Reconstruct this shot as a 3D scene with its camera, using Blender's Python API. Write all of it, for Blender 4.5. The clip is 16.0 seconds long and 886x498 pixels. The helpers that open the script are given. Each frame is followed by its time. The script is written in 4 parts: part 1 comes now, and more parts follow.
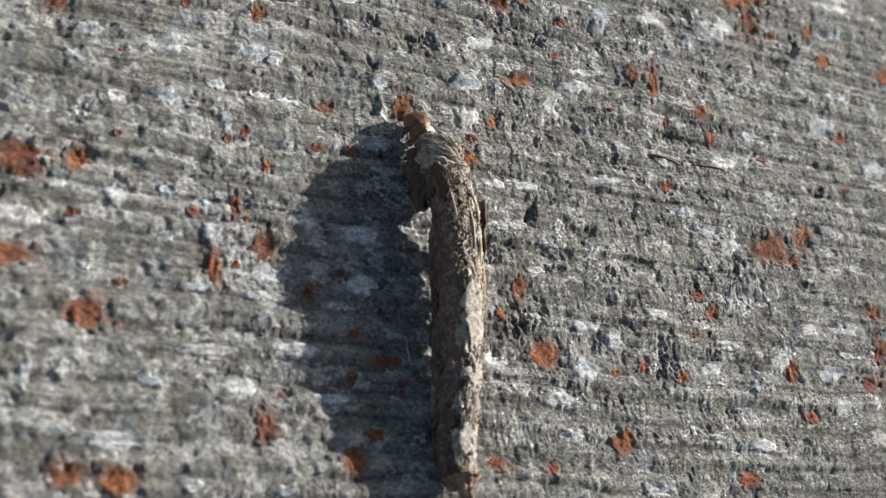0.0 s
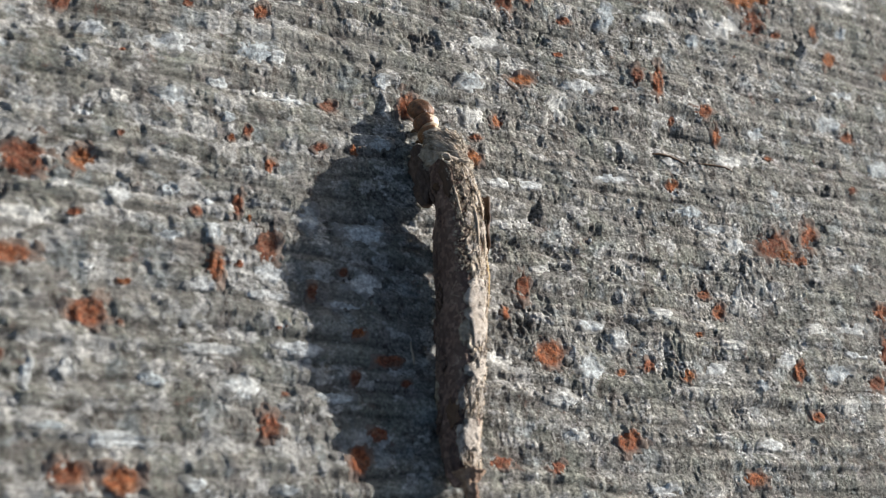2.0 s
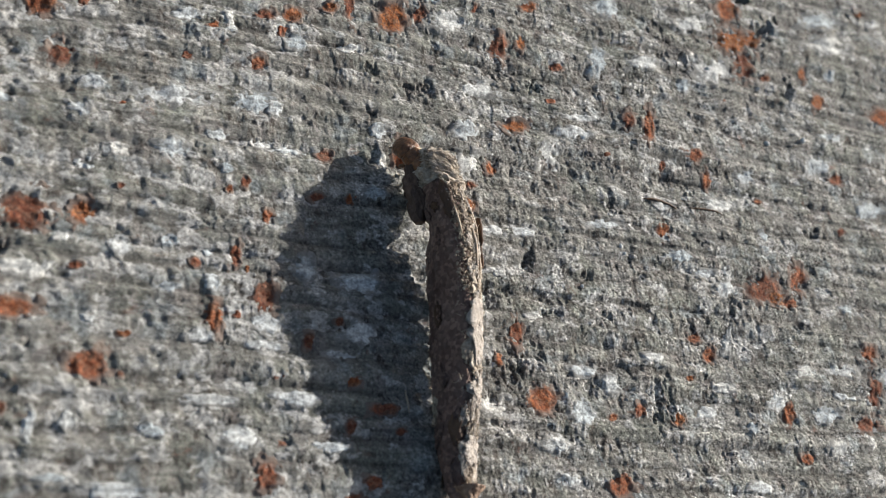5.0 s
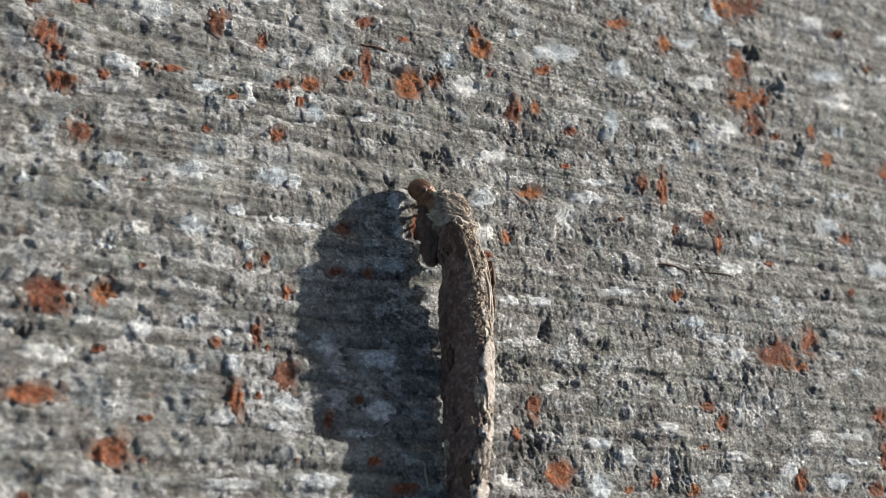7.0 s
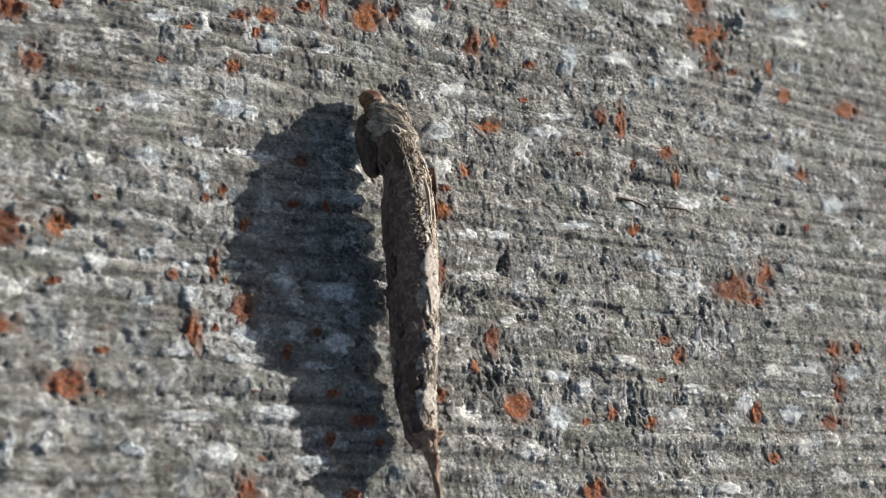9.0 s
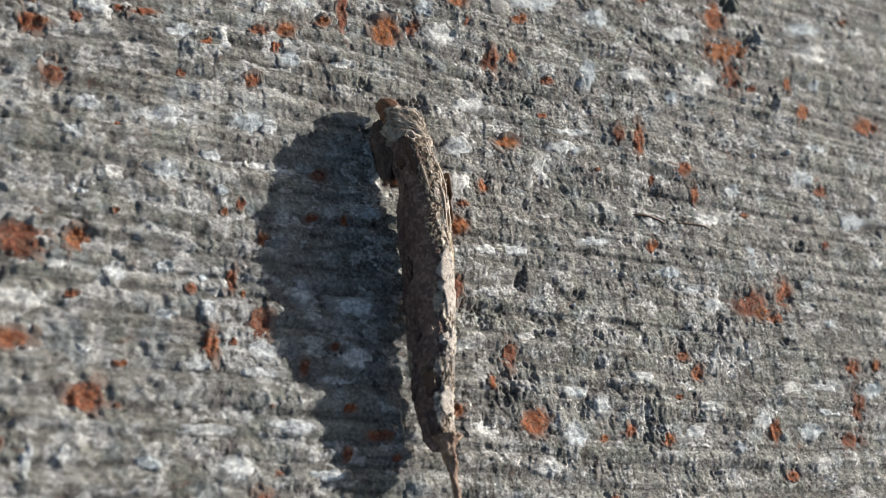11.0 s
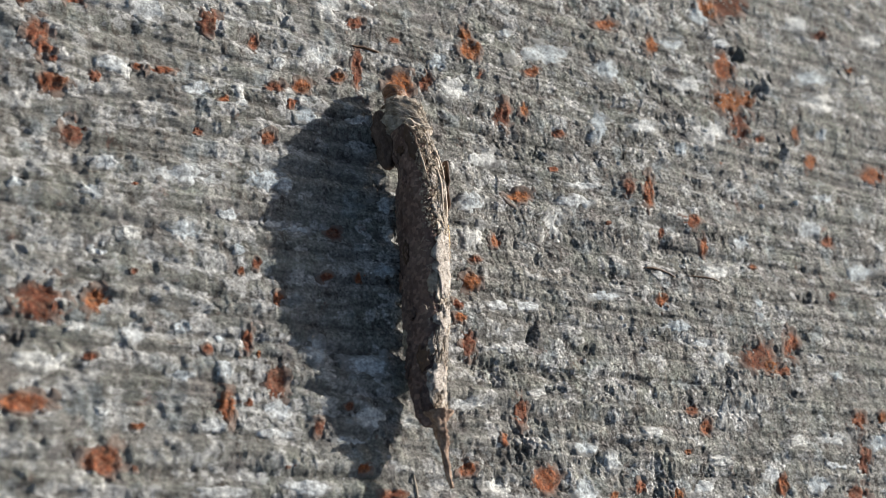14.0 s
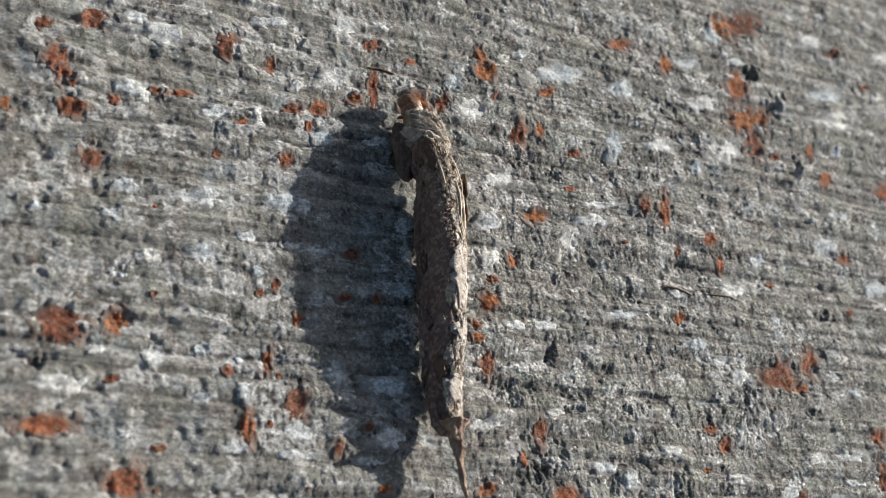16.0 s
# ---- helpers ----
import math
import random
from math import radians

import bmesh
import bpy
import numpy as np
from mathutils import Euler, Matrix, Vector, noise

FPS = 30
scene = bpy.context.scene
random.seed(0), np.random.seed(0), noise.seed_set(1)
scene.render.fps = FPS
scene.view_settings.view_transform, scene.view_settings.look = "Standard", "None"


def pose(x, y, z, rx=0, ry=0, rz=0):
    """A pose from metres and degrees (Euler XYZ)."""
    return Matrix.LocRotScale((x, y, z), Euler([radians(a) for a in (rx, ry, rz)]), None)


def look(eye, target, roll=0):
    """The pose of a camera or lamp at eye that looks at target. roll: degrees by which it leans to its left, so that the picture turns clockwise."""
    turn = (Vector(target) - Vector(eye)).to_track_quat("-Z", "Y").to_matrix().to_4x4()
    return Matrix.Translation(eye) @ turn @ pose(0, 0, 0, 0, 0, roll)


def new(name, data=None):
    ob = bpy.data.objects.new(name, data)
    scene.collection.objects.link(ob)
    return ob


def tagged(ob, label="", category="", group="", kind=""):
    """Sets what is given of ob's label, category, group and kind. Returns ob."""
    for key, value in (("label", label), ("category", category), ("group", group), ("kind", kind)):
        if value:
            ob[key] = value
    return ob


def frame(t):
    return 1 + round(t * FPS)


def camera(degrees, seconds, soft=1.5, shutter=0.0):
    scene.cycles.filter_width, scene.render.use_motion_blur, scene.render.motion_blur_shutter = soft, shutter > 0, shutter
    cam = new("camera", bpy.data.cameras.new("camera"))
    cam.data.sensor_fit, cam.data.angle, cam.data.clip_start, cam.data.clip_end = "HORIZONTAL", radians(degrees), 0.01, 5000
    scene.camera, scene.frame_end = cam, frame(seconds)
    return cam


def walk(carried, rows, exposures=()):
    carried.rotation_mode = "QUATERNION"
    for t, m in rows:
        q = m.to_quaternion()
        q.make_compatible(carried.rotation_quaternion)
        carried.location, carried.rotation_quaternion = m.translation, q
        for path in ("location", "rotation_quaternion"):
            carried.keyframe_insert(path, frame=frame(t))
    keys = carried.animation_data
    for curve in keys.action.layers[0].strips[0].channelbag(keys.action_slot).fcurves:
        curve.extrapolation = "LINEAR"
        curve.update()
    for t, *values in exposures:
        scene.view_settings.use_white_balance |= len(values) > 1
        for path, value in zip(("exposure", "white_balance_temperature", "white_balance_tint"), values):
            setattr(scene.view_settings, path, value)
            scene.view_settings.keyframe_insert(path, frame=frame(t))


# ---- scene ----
MM = 0.001
cam = camera(35, 16.0, soft=0.35)
# macro lens: shallow depth of field, focused on the case
cam.data.dof.use_dof = True
cam.data.dof.focus_distance = 0.0648
cam.data.dof.aperture_fstop = 102
walk(cam, [
    (0, pose(-0.03431, -0.02713, 0.04500, 29.708, -30.604, -9.072)),
    (0.5, pose(-0.03417, -0.02709, 0.04491, 29.686, -30.359, -9.010)),
    (1, pose(-0.03417, -0.02708, 0.04485, 29.641, -30.287, -8.959)),
    (1.5, pose(-0.03391, -0.02774, 0.04466, 30.365, -29.872, -9.206)),
    (2, pose(-0.03402, -0.02732, 0.04484, 29.934, -30.207, -9.073)),
    (2.5, pose(-0.03378, -0.02776, 0.04476, 30.195, -30.187, -9.353)),
    (2.7, pose(-0.03379, -0.02805, 0.04446, 30.632, -30.160, -9.645)),
    (3, pose(-0.03398, -0.02748, 0.04482, 30.149, -30.404, -9.270)),
    (3.5, pose(-0.03433, -0.02684, 0.04502, 29.965, -30.529, -8.939)),
    (3.7, pose(-0.03440, -0.02680, 0.04506, 30.355, -30.402, -9.151)),
    (5.8, pose(-0.03540, -0.02547, 0.04672, 30.594, -30.584, -9.050)),
    (6, pose(-0.03579, -0.02474, 0.04676, 30.361, -31.177, -8.963)),
    (6.5, pose(-0.03599, -0.02435, 0.04705, 30.467, -31.132, -8.861)),
    (7, pose(-0.03627, -0.02343, 0.04679, 30.645, -31.125, -9.194)),
    (7.2, pose(-0.03643, -0.02223, 0.04674, 29.946, -32.375, -9.334)),
    (7.5, pose(-0.03572, -0.02287, 0.04711, 30.003, -31.882, -9.291)),
    (7.7, pose(-0.03647, -0.02233, 0.04813, 29.248, -33.583, -9.423)),
    (8, pose(-0.03655, -0.02364, 0.04816, 29.974, -33.286, -10.745)),
    (8.2, pose(-0.03616, -0.02443, 0.04826, 30.264, -32.349, -10.885)),
    (8.5, pose(-0.03573, -0.02542, 0.04789, 30.156, -32.774, -11.291)),
    (8.7, pose(-0.03595, -0.02501, 0.04674, 29.384, -32.981, -11.032)),
    (9, pose(-0.03621, -0.02376, 0.04634, 28.933, -32.707, -10.259)),
    (9.5, pose(-0.03603, -0.02424, 0.04599, 29.617, -31.879, -10.016)),
    (9.7, pose(-0.03634, -0.02340, 0.04596, 28.899, -32.478, -9.711)),
    (11.8, pose(-0.03624, -0.02400, 0.04612, 29.623, -32.160, -9.735)),
    (12, pose(-0.03624, -0.02397, 0.04594, 29.594, -32.119, -9.778)),
    (12.5, pose(-0.03649, -0.02355, 0.04619, 29.699, -32.169, -9.628)),
    (13, pose(-0.03654, -0.02391, 0.04607, 30.373, -32.022, -10.078)),
    (13.5, pose(-0.03681, -0.02295, 0.04625, 29.743, -32.311, -9.648)),
    (13.7, pose(-0.03685, -0.02290, 0.04650, 29.559, -32.234, -9.483)),
    (14, pose(-0.03738, -0.02199, 0.04681, 29.582, -32.732, -9.292)),
    (14.5, pose(-0.03782, -0.02180, 0.04701, 30.246, -32.575, -9.440)),
    (15, pose(-0.03763, -0.02220, 0.04671, 30.687, -31.972, -9.626)),
    (15.5, pose(-0.03759, -0.02214, 0.04698, 30.441, -31.834, -9.359)),
    (16, pose(-0.03772, -0.02202, 0.04676, 30.519, -32.128, -9.479)),
], exposures=[(0, 0.53), (16.0, 0.53)])

# ---- light: a low sun and a clear sky ----
SUN = Vector((2.5, 0.85, 1.0)).normalized()
world = bpy.data.worlds.new("sky")
scene.world = world
world.use_nodes = True
sky = world.node_tree.nodes.new("ShaderNodeTexSky")
sky.sky_type, sky.sun_disc = "NISHITA", False
sky.dust_density = 2.5
sky.sun_elevation = math.asin(SUN.z)
sky.sun_rotation = math.atan2(SUN.x, SUN.y)
background = world.node_tree.nodes["Background"]
background.inputs["Strength"].default_value = 0.065
world.node_tree.links.new(sky.outputs["Color"], background.inputs["Color"])
sun = new("sun", bpy.data.lights.new("sun", "SUN"))
sun.data.energy, sun.data.angle, sun.data.color = 5.0, radians(0.53), (1.0, 0.97, 0.935)
sun.matrix_world = look(SUN, (0, 0, 0))


# ---- materials ----
class Nodes:
    """A node material with the object's own coordinates; sizes of patterns are in millimetres."""

    def __init__(self, name, rough=0.9, specular=0.3):
        self.mat = bpy.data.materials.new(name)
        self.mat.use_nodes = True
        self.tree = self.mat.node_tree
        self.bsdf = self.tree.nodes["Principled BSDF"]
        self.bsdf.inputs["Roughness"].default_value = rough
        self.bsdf.inputs["Specular IOR Level"].default_value = specular
        self.where = self.add("ShaderNodeTexCoord").outputs["Object"]

    def add(self, kind):
        return self.tree.nodes.new(kind)

    def link(self, a, b):
        self.tree.links.new(a, b)

    def stretched(self, x, y, z):
        node = self.add("ShaderNodeMapping")
        node.inputs["Scale"].default_value = (x, y, z)
        self.link(self.where, node.inputs["Vector"])
        return node.outputs["Vector"]

    def noise(self, size, detail=4.0, rough=0.6, vector=None, warp=0.0):
        node = self.add("ShaderNodeTexNoise")
        node.inputs["Scale"].default_value = 1000.0 / size
        node.inputs["Detail"].default_value = detail
        node.inputs["Roughness"].default_value = rough
        node.inputs["Distortion"].default_value = warp
        self.link(vector or self.where, node.inputs["Vector"])
        return node.outputs["Fac"]

    def cell_tone(self, size):
        node = self.add("ShaderNodeTexVoronoi")
        node.inputs["Scale"].default_value = 1000.0 / size
        self.link(self.where, node.inputs["Vector"])
        out = self.add("ShaderNodeSeparateColor")
        self.link(node.outputs["Color"], out.inputs["Color"])
        return out.outputs["Red"]

    def ramp(self, value, *stops):
        node = self.add("ShaderNodeValToRGB")
        while len(node.color_ramp.elements) < len(stops):
            node.color_ramp.elements.new(0.5)
        for element, (at, tone) in zip(node.color_ramp.elements, stops):
            element.position = at
            element.color = (tone, tone, tone, 1) if isinstance(tone, float) else (*tone, 1)
        self.link(value, node.inputs["Fac"])
        return node.outputs["Color"]

    def mix(self, fac, a, b, mode="MIX"):
        node = self.add("ShaderNodeMix")
        node.data_type, node.blend_type = "RGBA", mode
        for value, socket in ((fac, node.inputs[0]), (a, node.inputs[6]), (b, node.inputs[7])):
            if isinstance(value, (tuple, float)):
                socket.default_value = (*value, 1) if isinstance(value, tuple) else value
            else:
                self.link(value, socket)
        return node.outputs[2]

    def colour(self, out):
        if isinstance(out, tuple):
            self.bsdf.inputs["Base Color"].default_value = (*out, 1)
        else:
            self.link(out, self.bsdf.inputs["Base Color"])

    def bump(self, *heights):
        """Relief from pairs of a pattern and its depth in millimetres."""
        last = None
        for value, depth in heights:
            node = self.add("ShaderNodeBump")
            node.inputs["Strength"].default_value = 1.0
            node.inputs["Distance"].default_value = depth * MM
            self.link(value, node.inputs["Height"])
            if last:
                self.link(last, node.inputs["Normal"])
            last = node.outputs["Normal"]
        self.link(last, self.bsdf.inputs["Normal"])

    def stored(self, name):
        node = self.add("ShaderNodeAttribute")
        node.attribute_name = name
        return node.outputs["Fac"]

    def plus(self, a, b):
        node = self.add("ShaderNodeMath")
        self.link(a, node.inputs[0])
        self.link(b, node.inputs[1])
        return node.outputs[0]

    def chance(self):
        return self.add("ShaderNodeObjectInfo").outputs["Random"]


def concrete():
    n = Nodes("weathered_concrete", 0.9, 0.3)
    drawn = n.stretched(0.045, 1.0, 1.0)
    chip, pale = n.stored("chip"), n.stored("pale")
    base = n.ramp(n.noise(4.5, 5, 0.6), (0.28, (0.178, 0.171, 0.152)), (0.5, (0.240, 0.231, 0.209)), (0.72, (0.315, 0.304, 0.279)))
    algae = n.ramp(n.noise(3.0, 5, 0.65), (0.46, 0.0), (0.62, 0.7))
    base = n.mix(algae, base, (0.195, 0.203, 0.170))
    mauve = n.ramp(n.noise(1.3, 5, 0.7), (0.52, 0.0), (0.66, 0.6))
    base = n.mix(mauve, base, (0.230, 0.200, 0.192))
    scar = n.mix(1.0, chip, n.ramp(n.noise(0.5, 5, 0.75), (0.40, 0.10), (0.56, 1.0)), "MULTIPLY")
    base = n.mix(scar, base, n.ramp(n.noise(1.0, 5, 0.7), (0.34, (0.070, 0.055, 0.046)), (0.66, (0.215, 0.195, 0.175))))
    # dark sand grains, plus small crevice shadows put into the colour
    dark_marks = n.ramp(n.noise(0.42, 6, 0.75, n.stretched(1.0, 0.5, 1.0)), (0.50, 0.0), (0.58, 0.85))
    dark_marks = n.mix(1.0, dark_marks, n.ramp(n.noise(1.6, 4, 0.65, n.stretched(0.6, 1.0, 1.0)), (0.44, 0.0), (0.56, 1.0)), "MULTIPLY")
    base = n.mix(dark_marks, base, n.ramp(n.noise(0.9, 3, 0.6), (0.35, (0.050, 0.040, 0.034)), (0.65, (0.085, 0.068, 0.056))))
    streak = n.ramp(n.noise(0.30, 4, 0.6, drawn), (0.36, (0.62, 0.62, 0.61)), (0.64, (1.36, 1.36, 1.34)))
    base = n.mix(0.8, base, streak, "MULTIPLY")
    # tone follows the comb: troughs darker, crests paler
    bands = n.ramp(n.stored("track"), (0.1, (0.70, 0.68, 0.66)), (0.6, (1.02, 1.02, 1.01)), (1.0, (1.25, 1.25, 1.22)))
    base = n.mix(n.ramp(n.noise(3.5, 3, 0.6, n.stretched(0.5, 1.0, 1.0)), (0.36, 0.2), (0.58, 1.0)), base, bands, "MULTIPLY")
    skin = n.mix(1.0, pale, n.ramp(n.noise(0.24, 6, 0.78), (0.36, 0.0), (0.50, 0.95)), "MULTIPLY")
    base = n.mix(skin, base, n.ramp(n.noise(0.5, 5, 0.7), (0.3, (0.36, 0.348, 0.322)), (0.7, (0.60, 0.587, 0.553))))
    cool = n.ramp(n.noise(1.7, 4, 0.65), (0.56, 0.0), (0.66, 0.55))
    base = n.mix(cool, base, (0.31, 0.345, 0.345))
    salt = n.ramp(n.noise(0.16, 5, 0.78), (0.53, 0.0), (0.60, 0.85))
    salt = n.mix(1.0, salt, n.ramp(n.noise(2.2, 4, 0.7), (0.53, 0.0), (0.66, 1.0)), "MULTIPLY")
    salt = n.mix(1.0, salt, n.ramp(n.stored("worn"), (0.0, 0.35), (1.0, 1.0)), "MULTIPLY")
    base = n.mix(salt, base, (0.49, 0.495, 0.485))
    base = n.mix(n.ramp(n.stored("worn"), (0.0, 0.70), (1.0, 0.9)), base, n.ramp(n.noise(0.20, 6, 0.8), (0.38, 0.42), (0.5, 1.0), (0.62, 1.6)), "MULTIPLY")
    sand = n.ramp(n.cell_tone(0.095), (0.0, 0.12), (0.25, 0.80), (0.78, 1.12), (0.94, 1.95))
    bare = n.ramp(n.stored("worn"), (0.0, 0.42), (1.0, 1.0))
    base = n.mix(n.mix(1.0, bare, n.ramp(n.noise(2.0, 3, 0.6), (0.40, 0.5), (0.62, 1.0)), "MULTIPLY"), base, sand, "MULTIPLY")
    # pinholes are colour only: dark dots for the shade inside them
    painted_pinholes = n.ramp(n.noise(0.16, 3, 0.6), (0.66, 0.0), (0.70, 0.7))
    base = n.mix(painted_pinholes, base, (0.055, 0.045, 0.038))
    rust = n.ramp(n.noise(1.5, 7, 0.78, None, 0.4), (0.61, 0.0), (0.69, 0.7))
    base = n.mix(rust, base, (0.205, 0.105, 0.075))
    n.colour(base)
    n.bump((n.noise(0.34, 8, 0.82), 0.12), (n.noise(0.12, 3, 0.7), 0.045))
    return n.mat


def orange_lichen():
    n = Nodes("orange_lichen_crust", 0.95, 0.12)
    tone = n.ramp(n.noise(0.26, 6, 0.75), (0.34, (0.080, 0.029, 0.018)), (0.5, (0.30, 0.102, 0.040)), (0.66, (0.54, 0.235, 0.095)))
    shift = n.ramp(n.chance(), (0.0, (0.50, 0.50, 0.66)), (0.3, (0.80, 0.76, 1.0)), (0.65, (1.0, 0.90, 0.92)), (1.0, (1.10, 1.05, 0.82)))
    tone = n.mix(1.0, tone, shift, "MULTIPLY")
    dust = n.ramp(n.noise(0.34, 7, 0.82), (0.47, 0.0), (0.60, 0.62))
    tone = n.mix(dust, tone, (0.22, 0.165, 0.125))
    stain = n.ramp(n.noise(0.42, 5, 0.75), (0.52, 0.0), (0.62, 0.75))
    tone = n.mix(stain, tone, (0.075, 0.034, 0.022))
    grains = n.ramp(n.cell_tone(0.10), (0.0, 0.5), (0.5, 1.0), (0.95, 1.5))
    tone = n.mix(0.7, tone, grains, "MULTIPLY")
    edge = n.ramp(n.plus(n.stored("cover"), n.noise(0.22, 5, 0.75)), (0.58, 0.0), (0.95, 0.95))
    n.colour(n.mix(edge, n.ramp(n.noise(0.4, 4, 0.6), (0.3, (0.14, 0.10, 0.08)), (0.7, (0.27, 0.225, 0.19))), tone))
    n.bump((n.noise(0.22, 5, 0.75), 0.06), (n.noise(0.08, 3), 0.035))
    return n.mat


def pale_crust():
    n = Nodes("pale_crust", 0.92, 0.25)
    tone = n.ramp(n.noise(0.22, 6, 0.75), (0.25, (0.30, 0.305, 0.305)), (0.42, (0.50, 0.505, 0.50)), (0.60, (0.72, 0.725, 0.715)))
    shift = n.ramp(n.chance(), (0.0, (0.72, 0.78, 0.80)), (0.45, (0.97, 0.98, 0.96)), (1.0, (1.05, 1.02, 0.95)))
    tone = n.mix(1.0, tone, shift, "MULTIPLY")
    tone = n.mix(0.6, tone, n.ramp(n.cell_tone(0.08), (0.0, 0.55), (0.9, 1.35)), "MULTIPLY")
    edge = n.ramp(n.plus(n.stored("cover"), n.noise(0.28, 6, 0.78, n.stretched(0.6, 1.0, 1.0))), (0.60, 0.10), (0.72, 1.0))
    edge = n.mix(1.0, edge, n.ramp(n.noise(0.19, 6, 0.8, n.stretched(0.8, 1.0, 1.0)), (0.41, 0.45), (0.50, 1.0)), "MULTIPLY")
    n.colour(n.mix(edge, n.ramp(n.noise(0.25, 4, 0.6), (0.3, (0.15, 0.145, 0.13)), (0.7, (0.30, 0.29, 0.265))), tone))
    n.bump((n.noise(0.3, 6, 0.75), 0.06), (n.noise(0.09, 2), 0.03))
    return n.mat


def woven_case():
    n = Nodes("silk_case_with_dust", 0.88, 0.3)
    long = n.stretched(1.0, 0.35, 1.0)
    tone = n.ramp(n.noise(1.1, 6, 0.7, long, 0.3), (0.28, (0.125, 0.076, 0.060)), (0.47, (0.200, 0.129, 0.104)), (0.62, (0.262, 0.178, 0.146)), (0.78, (0.36, 0.272, 0.228)))
    dust = n.ramp(n.noise(1.3, 7, 0.75, n.stretched(1.0, 0.6, 1.0), 0.5), (0.46, 0.0), (0.74, 0.45))
    tone = n.mix(dust, tone, n.ramp(n.noise(0.3, 4, 0.6), (0.3, (0.23, 0.17, 0.14)), (0.7, (0.46, 0.38, 0.32))))
    grains = n.ramp(n.cell_tone(0.16), (0.0, 0.6), (0.6, 1.0), (0.95, 1.7))
    n.colour(n.mix(0.7, tone, grains, "MULTIPLY"))
    n.bump((n.noise(0.4, 7, 0.78), 0.12), (n.noise(0.1, 3), 0.04))
    return n.mat


def plain(name, dark, light, size=0.4, rough=0.8, specular=0.3, stretch=None, relief=0.05):
    n = Nodes(name, rough, specular)
    v = n.stretched(*stretch) if stretch else None
    n.colour(n.ramp(n.noise(size, 5, 0.65, v), (0.3, dark), (0.7, light)))
    if relief:
        n.bump((n.noise(size * 0.4, 4, 0.6, v), relief))
    return n.mat


CONCRETE, ORANGE, PALE, CASE = concrete(), orange_lichen(), pale_crust(), woven_case()
SILK = plain("fuzzy_silk", (0.22, 0.165, 0.12), (0.68, 0.60, 0.49), 0.3, 0.85, 0.3, (1.0, 0.25, 1.0), 0.06)
THREAD = plain("cream_silk_thread", (0.22, 0.165, 0.12), (0.74, 0.66, 0.55), 0.3, 0.7, 0.4, (1.0, 0.3, 1.0), 0.04)
LIP = plain("dark_sagging_silk", (0.055, 0.034, 0.025), (0.25, 0.17, 0.128), 0.3, 0.85, 0.3, (1.0, 0.5, 1.0), 0.15)
FLAKE = plain("pale_papery_flake", (0.27, 0.22, 0.18), (0.72, 0.655, 0.575), 0.24, 0.8, 0.3, None, 0.14)
# brown scrap colour raised to make the sunlit strip brighter
SUNNY_SCRAP = plain("brightened_sunny_scrap", (0.27, 0.21, 0.155), (0.60, 0.51, 0.41), 0.3, 0.85, 0.25, None, 0.08)
TAIL = plain("rusty_silk_tail", (0.11, 0.058, 0.040), (0.50, 0.36, 0.26), 0.28, 0.85, 0.25, (1.0, 0.5, 1.0), 0.08)
BARK = plain("dark_bark_flake", (0.06, 0.035, 0.022), (0.17, 0.10, 0.06), 0.4, 0.7, 0.4, (1.0, 0.3, 1.0), 0.05)
STRAW = plain("bleached_straw", (0.34, 0.265, 0.185), (0.60, 0.51, 0.40), 0.25, 0.7, 0.4, (1.0, 0.12, 1.0), 0.04)
YELLOW = plain("yellow_fibre", (0.34, 0.20, 0.05), (0.58, 0.40, 0.14), 0.3, 0.6, 0.4, (1.0, 0.2, 1.0), 0.03)
GRIT = plain("dusty_grit", (0.16, 0.12, 0.085), (0.60, 0.51, 0.39), 0.22, 0.8, 0.35, None, 0.04)
SHELL = plain("glossy_brown_head_shell", (0.022, 0.009, 0.006), (0.30, 0.125, 0.048), 0.26, 0.28, 0.5, None, 0.06)
PLATE = plain("amber_plate", (0.12, 0.045, 0.018), (0.34, 0.16, 0.06), 0.3, 0.35, 0.5, None, 0.02)
SKIN = plain("cream_larva_skin", (0.60, 0.47, 0.32), (0.78, 0.68, 0.52), 0.4, 0.45, 0.5, None, 0.02)
QUARTZ = plain("glint_white_quartz", (0.62, 0.62, 0.60), (0.82, 0.82, 0.80), 0.1, 0.12, 0.6, None, 0.01)
LEG = plain("dark_leg_shell", (0.05, 0.025, 0.012), (0.20, 0.11, 0.05), 0.2, 0.4, 0.5, None, 0.01)


# ---- relief of the concrete, in millimetres ----
rng = np.random.default_rng(11)
LATTICE = rng.random((16, 256, 256))


def field(x, y, sx, sy, seed):
    """Smooth noise from -1 to 1 with cells of sx by sy millimetres."""
    g = LATTICE[seed % 16]
    u, v = x / sx + 71.3 * seed, y / sy + 37.7 * seed
    i, j = np.floor(u).astype(int), np.floor(v).astype(int)
    a, b = u - i, v - j
    a, b = a * a * a * (a * (6 * a - 15) + 10), b * b * b * (b * (6 * b - 15) + 10)
    i0, i1, j0, j1 = i % 256, (i + 1) % 256, j % 256, (j + 1) % 256
    low = g[i0, j0] * (1 - a) + g[i1, j0] * a
    high = g[i0, j1] * (1 - a) + g[i1, j1] * a
    return 2 * (low * (1 - b) + high * b) - 1


SLOPE_X, SLOPE_Y = np.cos(2 * math.pi * LATTICE), np.sin(2 * math.pi * LATTICE)


